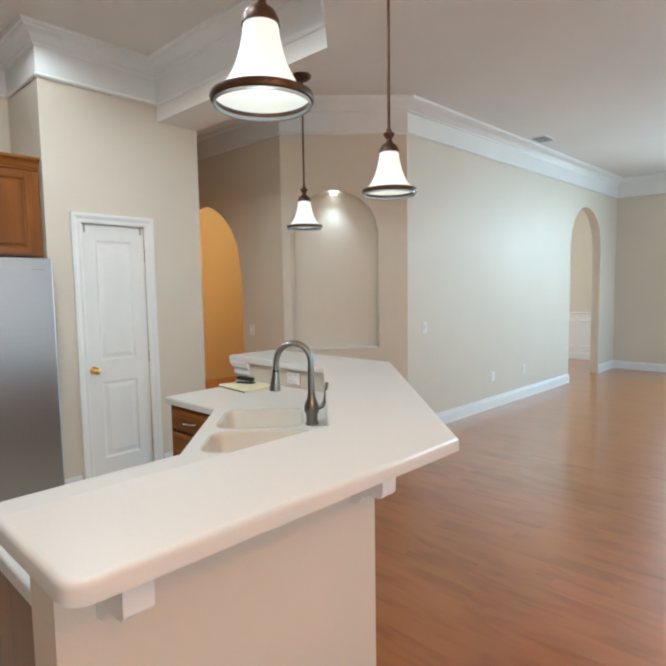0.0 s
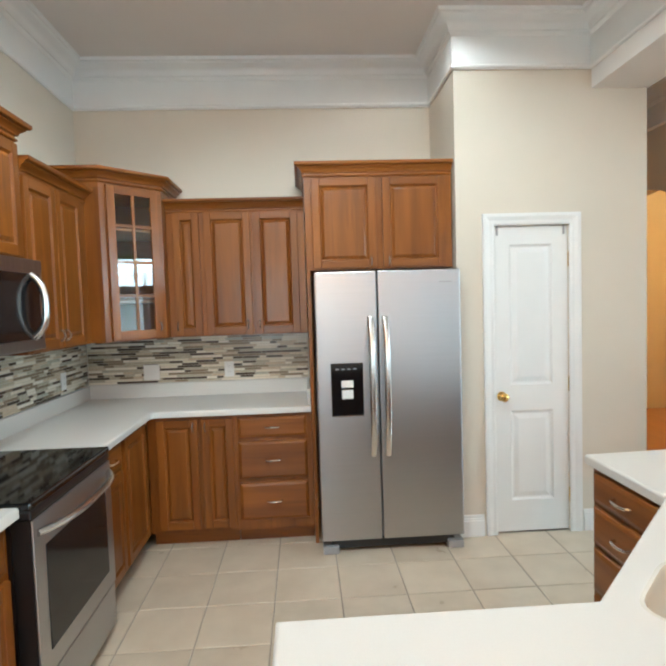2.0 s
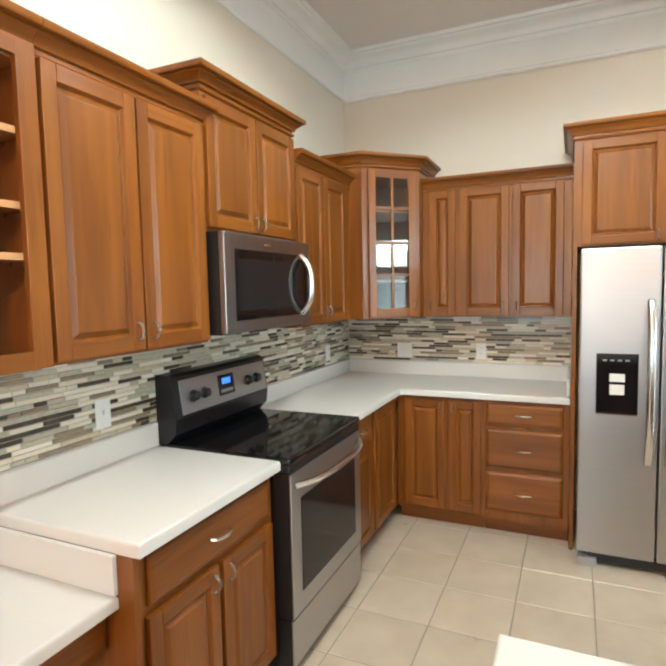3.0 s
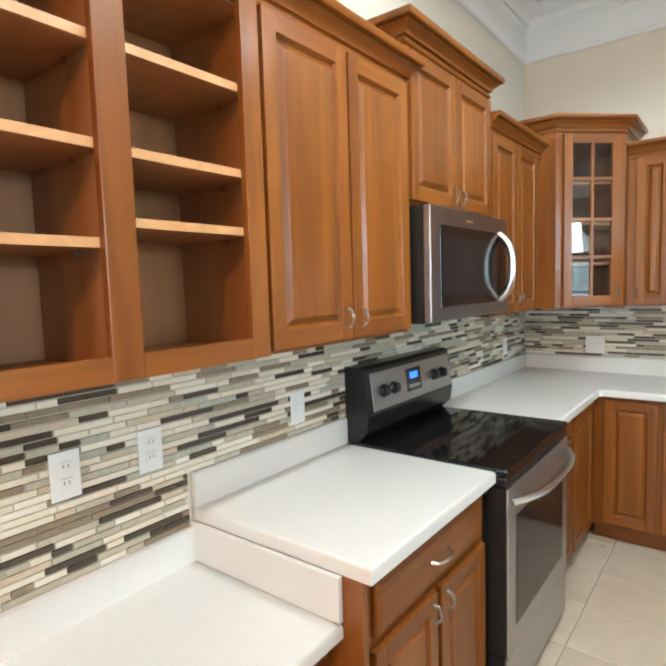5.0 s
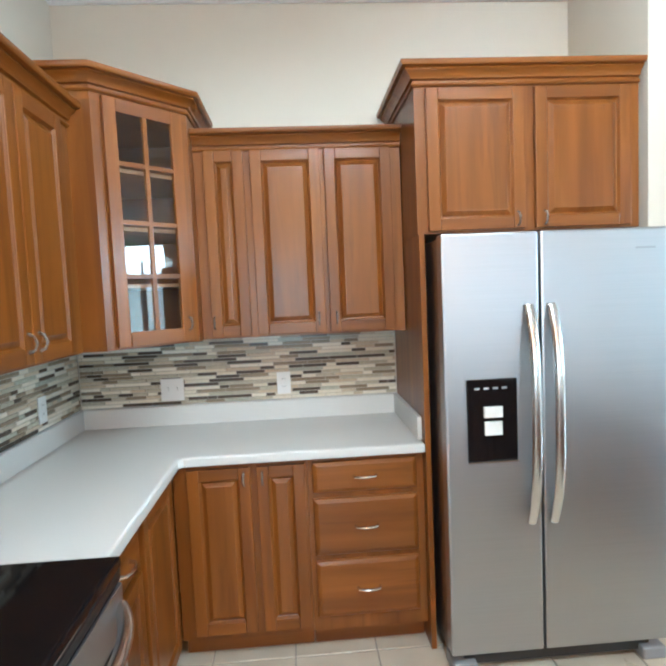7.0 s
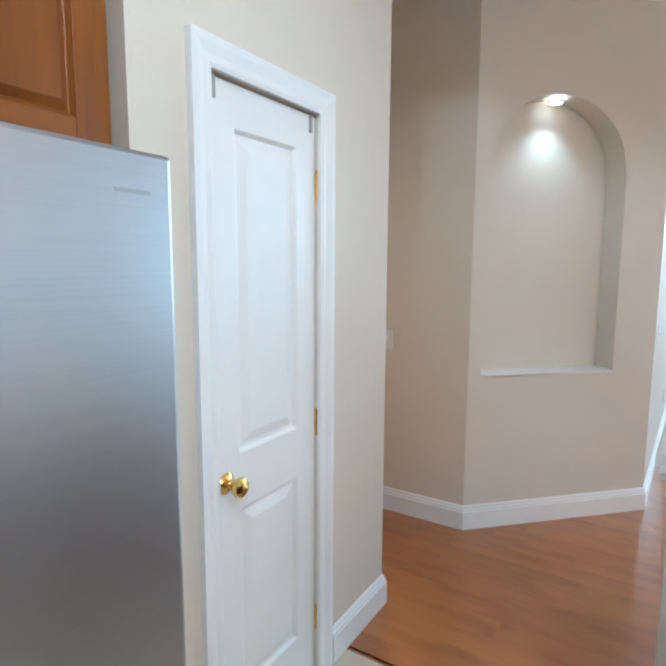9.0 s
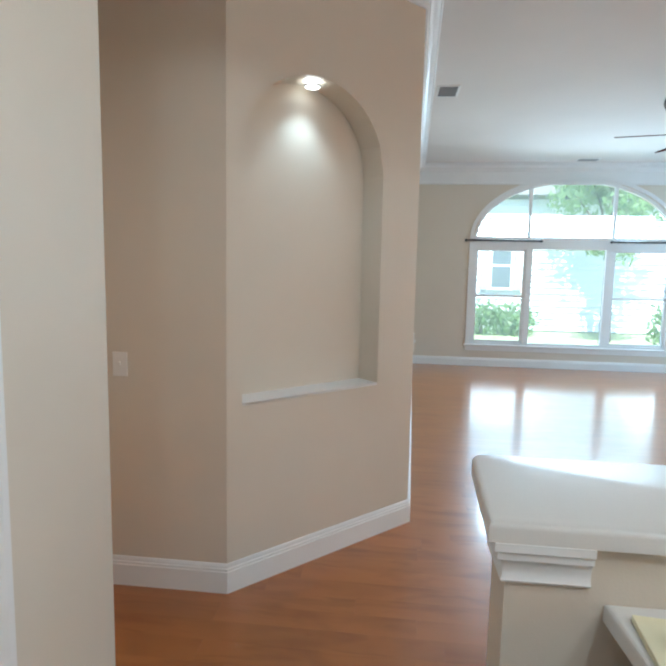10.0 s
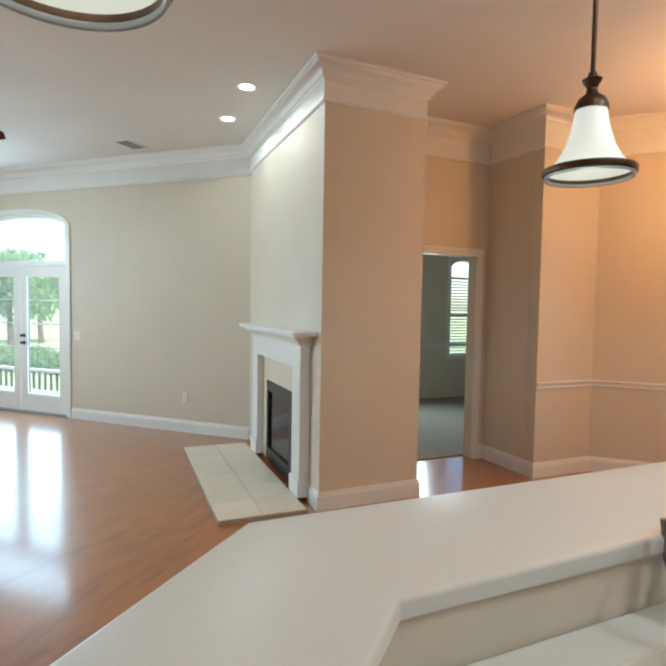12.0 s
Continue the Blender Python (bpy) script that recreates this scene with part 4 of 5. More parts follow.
on_panel("control_panel", 0.045, 0.012, RW - 0.012, 0.165, 0.004, STEEL, "brushed steel control panel")
on_panel("display", 0.315, 0.045, 0.445, 0.145, 0.006, BLACK, "black clock display")
on_panel("display_lit", 0.345, 0.098, 0.415, 0.128, 0.0065, BLUE, "blue clock digits")
on_panel("display_button", 0.33, 0.058, 0.43, 0.075, 0.0065, GREY)
for kx in (0.125, 0.205, 0.565, 0.645):
    kb = lathe(bmesh.new(), [(0.026, 0.004), (0.027, 0.010), (0.022, 0.014), (0.020, 0.030), (0.012, 0.032)], 20)
    bmesh.ops.transform(kb, matrix=tilt @ pose(kx, 0, 0.085, 90), verts=kb.verts)
    part("control_knob", kb, BLACK, bgo, "black control knob", smooth=True)

mw = thing("microwave", pose(-0.01, 3.812, 0, 0, 0, 90), "stainless over-the-range microwave with bowed handle", "microwave")
part("body", B(0, 0.03, 1.40, RW, 0.395, 1.818), BLACK, mw, "black case")
part("front_frame", B(0.0, 0.0, 1.405, RW, 0.03, 1.818, bevel=0.005), DSTEEL, mw, "brushed steel front")
part("door_glass", B(0.068, -0.004, 1.455, 0.715, 0.0, 1.752, bevel=0.0015), BGLASS, mw, "black door glass")
part("window", B(0.080, -0.0055, 1.495, 0.60, -0.0042, 1.712), DGLASS, mw, "dark meshed window")
part("handle", tube(bmesh.new(), bow(0.645, 0.0, 1.605, 0.142, 0.060, "z", 18), 0.017, 12, 1.0), HANDLE, mw, "bowed bright steel handle", smooth=True)
part("badge", B(0.30, -0.002, 1.775, 0.36, 0.0, 1.785), HANDLE, mw)
part("vent", B(0.04, 0.06, 1.3965, RW - 0.04, 0.34, 1.40), SLOT, mw, "dark underside vent")

# ---- lamps and fittings on the ceiling ----
def pendant(x, y, dz):
    p = thing("pendant_light", pose(x, y, dz), "bronze pendant light with a lit opal bell shade", "pendant light", "pendants over the bar")
    part("canopy", lathe(bmesh.new(), [(0.018, 2.872 - dz), (0.04, 2.878 - dz), (0.058, 2.892 - dz), (0.064, 2.909 - dz)], 28), BRONZE, p, smooth=True)
    part("stem", tube(bmesh.new(), [(0, 0, 2.22), (0, 0, 2.88 - dz)], 0.0065, 10), BRONZE, p, smooth=True)
    part("cap", lathe(bmesh.new(), [(0.044, 2.128), (0.043, 2.14), (0.034, 2.158), (0.016, 2.172), (0.013, 2.186), (0.024, 2.203), (0.026, 2.209), (0.014, 2.215), (0.010, 2.228)], 28), BRONZE, p, smooth=True)
    part("shade", lathe(bmesh.new(), [(0.040, 2.130), (0.044, 2.10), (0.051, 2.07), (0.062, 2.035), (0.080, 2.000), (0.102, 1.975), (0.114, 1.966), (0.110, 1.966), (0.098, 1.977), (0.076, 2.003), (0.058, 2.037), (0.047, 2.07), (0.040, 2.10), (0.036, 2.128)], 40, cap=False), SHADE, p, "lit opal glass bell", smooth=True)
    part("rim", lathe(bmesh.new(), [(0.109, 1.955), (0.118, 1.957), (0.1205, 1.965), (0.118, 1.973), (0.109, 1.972), (0.108, 1.963), (0.109, 1.955)], 40, cap=False), BRONZE, p, "bronze rim", smooth=True)
    part("glass_lip", lathe(bmesh.new(), [(0.1085, 1.957), (0.1135, 1.9555), (0.1140, 1.950), (0.1125, 1.9475), (0.1095, 1.949), (0.1080, 1.953), (0.1085, 1.957)], 40, cap=False), LIP, p, "clear grey glass lip", smooth=True)


for px, py, pz in PENDANTS:
    pendant(px, py, pz)


def can_light(x, y):
    c = thing("recessed_light", pose(x, y, CZ), "round white recessed ceiling light, lit, some added as unseen fill", "recessed light", "recessed lights")
    part("trim_ring", lathe(bmesh.new(), [(0.062, -0.001), (0.064, -0.005), (0.090, -0.006), (0.094, -0.001)], 32, cap=False), TRIM, c, smooth=True)
    part("lens", lathe(bmesh.new(), [(0.06, -0.0045), (0.061, -0.001)], 28), BULB, c, "lit lens")


# Fittings are also built for the three added fill cans.
for cx, cy, watts in CANS_AND_FILLS:
    can_light(cx, cy)


def vent(x, y, rz):
    v = thing("ceiling_vent", pose(x, y, CZ, 0, 0, rz), "grey slatted air vent in the ceiling", "vent", "ceiling vents")
    part("frame", sweep(bmesh.new(), [(-0.15, -0.09), (-0.15, 0.09), (0.15, 0.09), (0.15, -0.09)], [(0, -0.001), (0, -0.008), (0.018, -0.006), (0.022, -0.001)], True), TRIM, v)
    part("backing", B(-0.149, -0.089, -0.002, 0.149, 0.089, -0.001), SLOT, v)
    for i in range(9):
        part("slat", B(-0.147, -0.085 + i * 0.02, -0.007, 0.147, -0.073 + i * 0.02, -0.0045), GREY, v)


vent(7.700, 4.078, 0)
vent(7.21, -0.66, 90)
vent(11.0, 1.60, 90)

fan = thing("ceiling_fan", pose(7.36, 1.75, 0), "bronze ceiling fan with five dark wood blades and lit bowl", "ceiling fan")
part("canopy", lathe(bmesh.new(), [(0.022, 3.245), (0.035, 3.26), (0.065, 3.32), (0.075, CZ - 0.001)], 24), BRONZE, fan, smooth=True)
part("downrod", tube(bmesh.new(), [(0, 0, 2.93), (0, 0, 3.26)], 0.014, 12), GREY, fan, smooth=True)
part("motor", lathe(bmesh.new(), [(0.03, 2.955), (0.07, 2.945), (0.125, 2.905), (0.13, 2.87), (0.10, 2.845), (0.095, 2.815), (0.11, 2.80)], 28), BRONZE, fan, smooth=True)
part("light_bowl", lathe(bmesh.new(), [(0.145, 2.805), (0.15, 2.79), (0.143, 2.76), (0.11, 2.735), (0.06, 2.722), (0.01, 2.718)], 32), BOWL, fan, "lit opal bowl", smooth=True)
BLADEM = grain(material("dark_blade_wood", (0.09, 0.03, 0.02), 0.95, spec=0.0), [(0.06, 0.02, 0.014), (0.12, 0.042, 0.026)], 4.0, (0.6, 8, 8), 5.0)
for k in range(5):
    mm = pose(0, 0, 2.865, 0, 0, 150 + 72 * k) @ pose(0, 0, 0, -13)
    bl = prism(bmesh.new(), [(0.22, -0.05), (0.30, -0.062), (0.62, -0.070), (0.755, -0.068), (0.785, -0.045), (0.785, 0.045), (0.755, 0.068), (0.62, 0.070), (0.30, 0.062), (0.22, 0.05)], -0.004, 0.004)
    bmesh.ops.transform(bl, matrix=mm, verts=bl.verts)
    bo = part("blade", bl, BLADEM, fan, "dark wood blade")
    ir = prism(bmesh.new(), [(0.09, -0.02), (0.20, -0.012), (0.27, -0.04), (0.27, 0.04), (0.20, 0.012), (0.09, 0.02)], -0.012, -0.0045)
    bmesh.ops.transform(ir, matrix=mm, verts=ir.verts)
    part("blade_iron", ir, BRASS, bo, "brass blade iron")

# ---- niche fittings ----
nm = on_wall(WR, WL, 1.252 - 0.52)
nsill = tagged(part("niche_sill", prism(bmesh.new(), [along(WR, WL, 1.252 - NS1 + 0.002, 0.0), along(WR, WL, 1.252 - NS0 - 0.002, 0.0), along(WR, WL, 1.252 - NS0 - 0.002, -0.159), along(WR, WL, 1.252 - NS1 + 0.002, -0.159)], 0.905, 0.919), TRIM), "white painted niche sill", "sill", "", "structure")
nl = along(WR, WL, 1.252 - 0.52, -0.075)
c = thing("niche_light", pose(nl[0], nl[1], 2.470), "small lit recessed light at the top of the niche", "recessed light")
part("trim_ring", lathe(bmesh.new(), [(0.034, -0.003), (0.041, -0.004), (0.043, 0.004)], 24, cap=False), TRIM, c)
part("lens", lathe(bmesh.new(), [(0.034, -0.004), (0.034, 0.002)], 24), BULB, c, "lit lens")


# ---- switches and outlets ----
def plate(m, kind, label, w=0.072, h=0.116, slots=2):
    p = thing(kind, m, label, "outlet" if kind == "outlet" else "switch", "wall plates")
    part("cover", B(-w / 2, -0.006, -h / 2, w / 2, -0.0005, h / 2, bevel=0.0025), PLASTIC, p)
    gangs = max(1, round(w / 0.072))
    for g in range(gangs):
        gx = (g - (gangs - 1) / 2) * 0.046
        if kind == "outlet":
            for dz in (-0.02, 0.02):
                o = part("socket", B(gx - 0.016, -0.0085, dz - 0.014, gx + 0.016, -0.0058, dz + 0.014, bevel=0.002), PLASTIC, p)
                for sx in (-0.006, 0.006):
                    part("slot", B(gx + sx - 0.001, -0.0089, dz - 0.002, gx + sx + 0.001, -0.0084, dz + 0.007), SLOT, o)
        else:
            part("toggle", B(gx - 0.005, -0.016, -0.004, gx + 0.005, -0.0055, 0.014, bevel=0.002), PLASTIC, p)


MF = 0.010
for y in (2.698, 2.926):
    plate(pose(WX + MF, y, 1.122, 0, 0, 90), "outlet", "white outlet plate on the mosaic backsplash")
plate(pose(WX + MF, 3.525, 1.118, 0, 0, 90), "switch", "white switch plate on the mosaic backsplash")
plate(pose(WX + MF, 5.604, 1.111, 0, 0, 90), "outlet", "white outlet plate on the mosaic backsplash")
plate(pose(0.065, NY - MF, 1.10, 0, 0, 0), "switch", "white double switch plate on the mosaic backsplash", 0.118)
plate(pose(0.642, NY - MF, 1.105, 0, 0, 0), "outlet", "white outlet plate on the mosaic backsplash")
plate(on_wall(WL, HE, 0.514, 1.095), "switch", "white switch plate in the hall")
plate(on_wall(NE, WR, NLEN - 0.285, 1.10), "switch", "white switch plate near the wall corner")
plate(on_wall(F0, SE, 0.89, 0.428), "outlet", "white wall outlet above the baseboard")
plate(on_wall(F0, SE, 2.60, 1.118), "switch", "white double switch beside the french doors", 0.118)
plate(pose(3.043, 3.72, 0.972, 0, 0, -90), "outlet", "white outlet plate under the bar top", 0.116, 0.072)
for s in (1.72, 2.55):
    plate(on_wall(NE, WR, NLEN - s, 0.40), "outlet", "white wall outlet above the baseboard")

# board and black stapler on the sink counter
bd = thing("cutting_board", pose(2.86, 3.965, 0.915, 0, 0, -6), "pale yellow board lying on the sink counter", "board")
part("board", B(-0.115, -0.155, 0.0005, 0.115, 0.155, 0.014, bevel=0.003), PAPER, bd)
part("edge_strip", B(-0.117, -0.157, 0.0003, -0.108, 0.157, 0.006), SLOT, bd, "dark edge strip")
st = thing("stapler", pose(2.895, 4.02, 0.9295, 0, 0, 25), "small black stapler on the yellow board", "stapler")
part("base", B(-0.02, -0.06, 0, 0.02, 0.06, 0.010, bevel=0.003), BLACK, st)
arm = B(-0.017, -0.055, 0.018, 0.017, 0.062, 0.042, bevel=0.006)
bmesh.ops.transform(arm, matrix=pose(0, 0, 0, 5), verts=arm.verts)
part("arm", arm, BLACK, st)
part("plate", B(-0.008, -0.05, 0.010, 0.008, -0.03, 0.013), HANDLE, st)

# ---- fireplace ----
fm = on_wall(C, F0, FPL, 0.0)
fp = thing("fireplace", fm, "white painted fireplace surround with black firebox", "fireplace")
O0, O1 = 0.88, 1.68
for x0, x1 in ((0.49, 0.70), (1.86, 2.07)):
    part("pilaster", B(x0, -0.085, 0.03, x1, -0.001, 1.06, bevel=0.004), TRIM, fp)
    part("plinth", B(x0 - 0.012, -0.10, 0.03, x1 + 0.012, -0.001, 0.17, bevel=0.006), TRIM, fp)
    part("pilaster_panel", rings_panel(bmesh.new(), x0 + 0.04, 0.22, x1 - 0.04, 1.00, [(0, -0.0855), (0.010, -0.079), (0.014, -0.079)], -0.06), TRIM, fp)
part("frieze_board", B(0.49, -0.085, 1.06, 2.07, -0.001, 1.29, bevel=0.004), TRIM, fp)
part("bed_mould", sweep(bmesh.new(), [(2.07, -0.001), (2.07, -0.085), (0.49, -0.085), (0.49, -0.001)][::-1], [(0, 1.25), (-0.02, 1.255), (-0.035, 1.285), (-0.07, 1.31), (-0.075, 1.33), (0, 1.33)]), TRIM, fp, smooth=True)
part("mantel_shelf", B(0.34, -0.20, 1.33, 2.22, -0.001, 1.37, bevel=0.006), TRIM, fp, "white mantel shelf")
part("slip", B(0.70, -0.02, 0.82, 1.86, -0.001, 1.06), HEARTH, fp, "cream tile slip")
for x0, x1 in ((0.70, O0), (O1, 1.86)):
    part("slip", B(x0, -0.02, 0.03, x1, -0.001, 0.82), HEARTH, fp, "cream tile slip")
for a in ((O0, -0.035, 0.03, O0 + 0.05, 0.0, 0.82), (O1 - 0.05, -0.035, 0.03, O1, 0.0, 0.82), (O0 + 0.05, -0.035, 0.72, O1 - 0.05, 0.0, 0.82), (O0 + 0.05, -0.035, 0.03, O1 - 0.05, 0.0, 0.15)):
    part("firebox_frame", B(*a, bevel=0.004), BLACK, fp, "black metal surround")
part("fire_glass", B(O0 + 0.05, -0.012, 0.15, O1 - 0.05, -0.006, 0.72), BGLASS, fp, "dark fire glass")
part("firebox", B(O0 - 0.01, 0.14, 0.0, O1 + 0.01, 0.40, 0.84), FIRE, fp)
hs = thing("hearth", fm, "cream tiled hearth slab on the floor", "hearth")
part("base", B(0.25, -0.77, 0.0005, 2.33, -0.102, 0.028), GROUT, hs)
for i in range(6):
    for j in range(2):
        part("tile", B(0.252 + 0.346 * i, -0.768 + 0.333 * j, 0.0285, 0.595 + 0.346 * i, -0.438 + 0.333 * j, 0.036, bevel=0.002), HEARTH, hs)

# ---- the east window ----
win = thing("window_1", pose(11.317, 4.20 - 1.15 + 0.185, 0, 0, 0, -90), "tall white three-light window with an arched head", "window", "", "structure")
em = on_wall(SE, NE, 4.36)
win.matrix_world = em
WWD = 3.21


def bars(parent, rects, y0, y1, mat, name):
    for x0, z0, x1, z1 in rects:
        part(name, B(x0, y0, z0, x1, y1, z1, bevel=0.003), mat, parent)


bars(win, [(0, 0.36, 0.06, 2.16), (WWD - 0.06, 0.36, WWD, 2.16), (0.06, 0.36, WWD - 0.06, 0.41), (0.06, 1.99, WWD - 0.06, 2.18), (0.88, 0.41, 0.98, 1.99), (2.15, 0.41, 2.27, 1.99)], 0.02, 0.10, TRIM, "window_frame")
for x0, x1 in ((0.06, 0.88), (2.27, WWD - 0.06)):
    bars(win, [(x0, 1.18, x1, 1.22), (x0, 0.41, x0 + 0.035, 1.99), (x1 - 0.035, 0.41, x1, 1.99), (x0, 0.41, x1, 0.445), (x0, 1.955, x1, 1.99)], 0.04, 0.08, TRIM, "sash")
RISE = 0.97
for x0, x1 in ((0.88, 0.93), (2.22, 2.27)):
    u = (x0 + x1) / 2 / WWD
    part("mullion", B(x0, 0.03, 2.18, x1, 0.09, 2.16 + RISE * math.sqrt(1 - (2 * u - 1) ** 2)), TRIM, win)


def arch_strip(w, spring, rise, face, y0, y1, ins=0.0):
    """An arched band over an opening of width w, going outwards by face."""
    bm, k = bmesh.new(), 36
    rows = []
    for i in range(k + 1):
        a = math.pi * i / k
        o = []
        for f in (ins, ins + face):
            o.append((w / 2 - (w / 2 + f) * math.cos(a), spring + (rise + f) * math.sin(a)))
        rows.append([bm.verts.new((o[j][0], y, o[j][1])) for j, y in ((0, y0), (1, y0), (1, y1), (0, y1))])
    for r, s in zip(rows, rows[1:]):
        for j in range(4):
            bm.faces.new((r[j], r[(j + 1) % 4], s[(j + 1) % 4], s[j]))
    bm.faces.new(rows[0][::-1])
    bm.faces.new(rows[-1])
    return bm


part("arch_frame", arch_strip(WWD, 2.16, RISE, 0.055, 0.02, 0.10, -0.056), TRIM, win)
part("casing_head", arch_strip(WWD, 2.16, RISE, 0.055, -0.027, -0.001, 0.002), TRIM, win)
bars(win, [(-0.06, 0.375, -0.002, 2.16), (WWD + 0.002, 0.375, WWD + 0.06, 2.16), (-0.06, 0.265, WWD + 0.06, 0.345)], -0.016, -0.001, TRIM, "casing")
part("window_sill", B(-0.08, -0.05, 0.346, WWD + 0.08, 0.02, 0.374, bevel=0.005), TRIM, win)
for x0, z0, x1, z1 in ((0.06, 0.41, 0.88, 1.99), (0.98, 0.41, 2.15, 1.99), (2.27, 0.41, WWD - 0.06, 1.99), (0.06, 2.18, WWD - 0.06, 3.11)):
    pn = part("pane", B(x0, 0.058, z0, x1, 0.061, z1), PANE, win, "clear window glass")
    pn.visible_shadow = False
for x0, x1 in ((-0.12, 1.08), (2.19, WWD + 0.12)):
    rd = thing("curtain_rod", em, "short black curtain rod with finials above the window", "curtain rod", "curtain rods")
    part("rod", tube(bmesh.new(), [(x0, -0.06, 2.12), (x1, -0.06, 2.12)], 0.016, 8), BLACK, rd)
    for x in (x0, x1):
        part("finial", tube(bmesh.new(), [(x - 0.03, -0.06, 2.12), (x, -0.06, 2.12), (x + 0.03, -0.06, 2.12)], [0.010, 0.030, 0.010], 8), BLACK, rd)
    for x in (x0 + 0.12, x1 - 0.12):
        part("bracket", B(x - 0.008, -0.066, 2.10, x + 0.008, -0.0005, 2.14), BLACK, rd)

# ---- the french doors ----
fd = thing("door_2", on_wall(F0, SE, 4.60), "white glazed french doors, closed, under an arched transom", "french doors", "", "structure")
FDW = 1.82
bars(fd, [(0, 0, 0.055, 2.56), (FDW - 0.055, 0, FDW, 2.56), (0.055, 2.045, FDW - 0.055, 2.115)], 0.02, 0.11, TRIM, "door_frame")
part("threshold", B(0, 0.0, 0.0005, FDW, 0.12, 0.022), GREY, fd, "grey metal threshold")
for x0, x1 in ((0.058, FDW / 2 - 0.003), (FDW / 2 + 0.003, FDW - 0.058)):
    lf = part("door_leaf", B(x0, 0.04, 0.025, x0 + 0.13, 0.085, 2.04, bevel=0.004), TRIM, fd, "white glazed leaf")
    part("leaf_stile", B(x1 - 0.13, 0.04, 0.025, x1, 0.085, 2.04, bevel=0.004), TRIM, lf)
    part("leaf_rail", B(x0 + 0.13, 0.04, 0.025, x1 - 0.13, 0.085, 0.27, bevel=0.004), TRIM, lf)
    part("leaf_rail", B(x0 + 0.13, 0.04, 1.90, x1 - 0.13, 0.085, 2.04, bevel=0.004), TRIM, lf)
    for i in range(1, 5):
        part("glazing_bar", B(x0 + 0.13, 0.055, 0.27 + 0.326 * i - 0.009, x1 - 0.13, 0.07, 0.27 + 0.326 * i + 0.009), TRIM, lf)
    pn = part("pane", B(x0 + 0.13, 0.060, 0.27, x1 - 0.13, 0.063, 1.90), PANE, lf, "clear glass")
    pn.visible_shadow = False
for z in (0.98, 1.08):
    kb = lathe(bmesh.new(), [(0.026, 0), (0.026, 0.008), (0.012, 0.012), (0.012, 0.03), (0.024, 0.045), (0.02, 0.055)], 16)
    bmesh.ops.transform(kb, matrix=pose(FDW / 2 + 0.07, 0.04, z, 90), verts=kb.verts)
    part("door_knob", kb, BLACK, fd, "dark knob and deadbolt", smooth=True)
part("arch_frame", arch_strip(FDW, 2.56, 0.20, 0.045, 0.02, 0.11, -0.046), TRIM, fd)
part("casing_head", arch_strip(FDW, 2.56, 0.20, 0.06, -0.018, -0.001, 0.002), TRIM, fd)
bars(fd, [(-0.065, 0, -0.002, 2.56), (FDW + 0.002, 0, FDW + 0.065, 2.56)], -0.018, -0.001, TRIM, "casing")
pn = part("pane", B(0.055, 0.060, 2.115, FDW - 0.055, 0.063, 2.75), PANE, fd, "clear transom glass")
pn.visible_shadow = False

# Unseen window, added to give the breakfast fill lamp an opening.
w3 = thing("added_window_3", on_wall(SW, S2, 1.55), "plain white double-hung window added unseen in the breakfast corner", "window", "", "structure")
bars(w3, [(0, 0.95, 0.05, 2.30), (1.15, 0.95, 1.20, 2.30), (0.05, 0.95, 1.15, 1.0), (0.05, 2.25, 1.15, 2.30), (0.05, 1.60, 1.15, 1.65)], 0.02, 0.09, TRIM, "window_frame")
pn = part("pane", B(0.05, 0.060, 1.0, 1.15, 0.063, 2.25), PANE, w3, "clear window glass")
pn.visible_shadow = False
bars(w3, [(-0.07, 0.87, -0.002, 2.37), (1.202, 0.87, 1.27, 2.37), (-0.002, 2.302, 1.202, 2.37), (-0.002, 0.87, 1.202, 0.948)], -0.018, -0.001, TRIM, "casing")

# ---- rooms beyond the openings ----
DIN = [(12.2, 4.47), (12.2, 8.2), (7.6, 8.2)]
moulding("chair_rail_dining", DIN, RAIL, "white chair rail in the dining room", "chair rail")
moulding("baseboard_dining", DIN, BASE, "white baseboard in the dining room", "baseboard")
tagged(part("wainscot", sweep(bmesh.new(), DIN, [(0, 0.12), (0.006, 0.12), (0.006, 0.90), (0, 0.90)]), TRIM), "white painted wainscot", "wainscot", "", "structure")
for i in range(6):
    y0 = 4.60 + 0.60 * i
    moulding("wainscot_panel", [(12.194, y0), (12.194, y0 + 0.48)], [(0, 0.24), (0.014, 0.25), (0.014, 0.27), (0, 0.28)], "white wainscot panel moulding", "moulding")
    moulding("wainscot_panel", [(12.194, y0), (12.194, y0 + 0.48)], [(0, 0.76), (0.014, 0.77), (0.014, 0.79), (0, 0.80)], "white wainscot panel moulding", "moulding")
CARP = [along(ER, EL, -3.2, -0.135), along(ER, EL, 1.08, -0.135), along(ER, EL, 1.08, -3.2), along(ER, EL, -3.2, -3.2)]
tagged(part("floor_back_room", prism(bmesh.new(), CARP, 0.001, 0.012), CARPET), "grey-brown carpet in the back room", "carpet", "", "structure")
moulding("chair_rail_back_room", [BRF[0], BRF[1]], RAIL, "white chair rail in the back room", "chair rail")
bw = thing("window_2", on_wall(BRF[0], BRF[1], 1.30), "narrow white window with blinds half lowered", "window", "", "structure")
bars(bw, [(-0.06, 0.75, 0, 2.38), (0.60, 0.75, 0.66, 2.38), (-0.06, 0.68, 0.66, 0.75), (0, 1.42, 0.60, 1.46), (0, 2.06, 0.60, 2.10), (-0.06, 2.38, 0.66, 2.45)], -0.02, 0.05, TRIM, "window_frame")
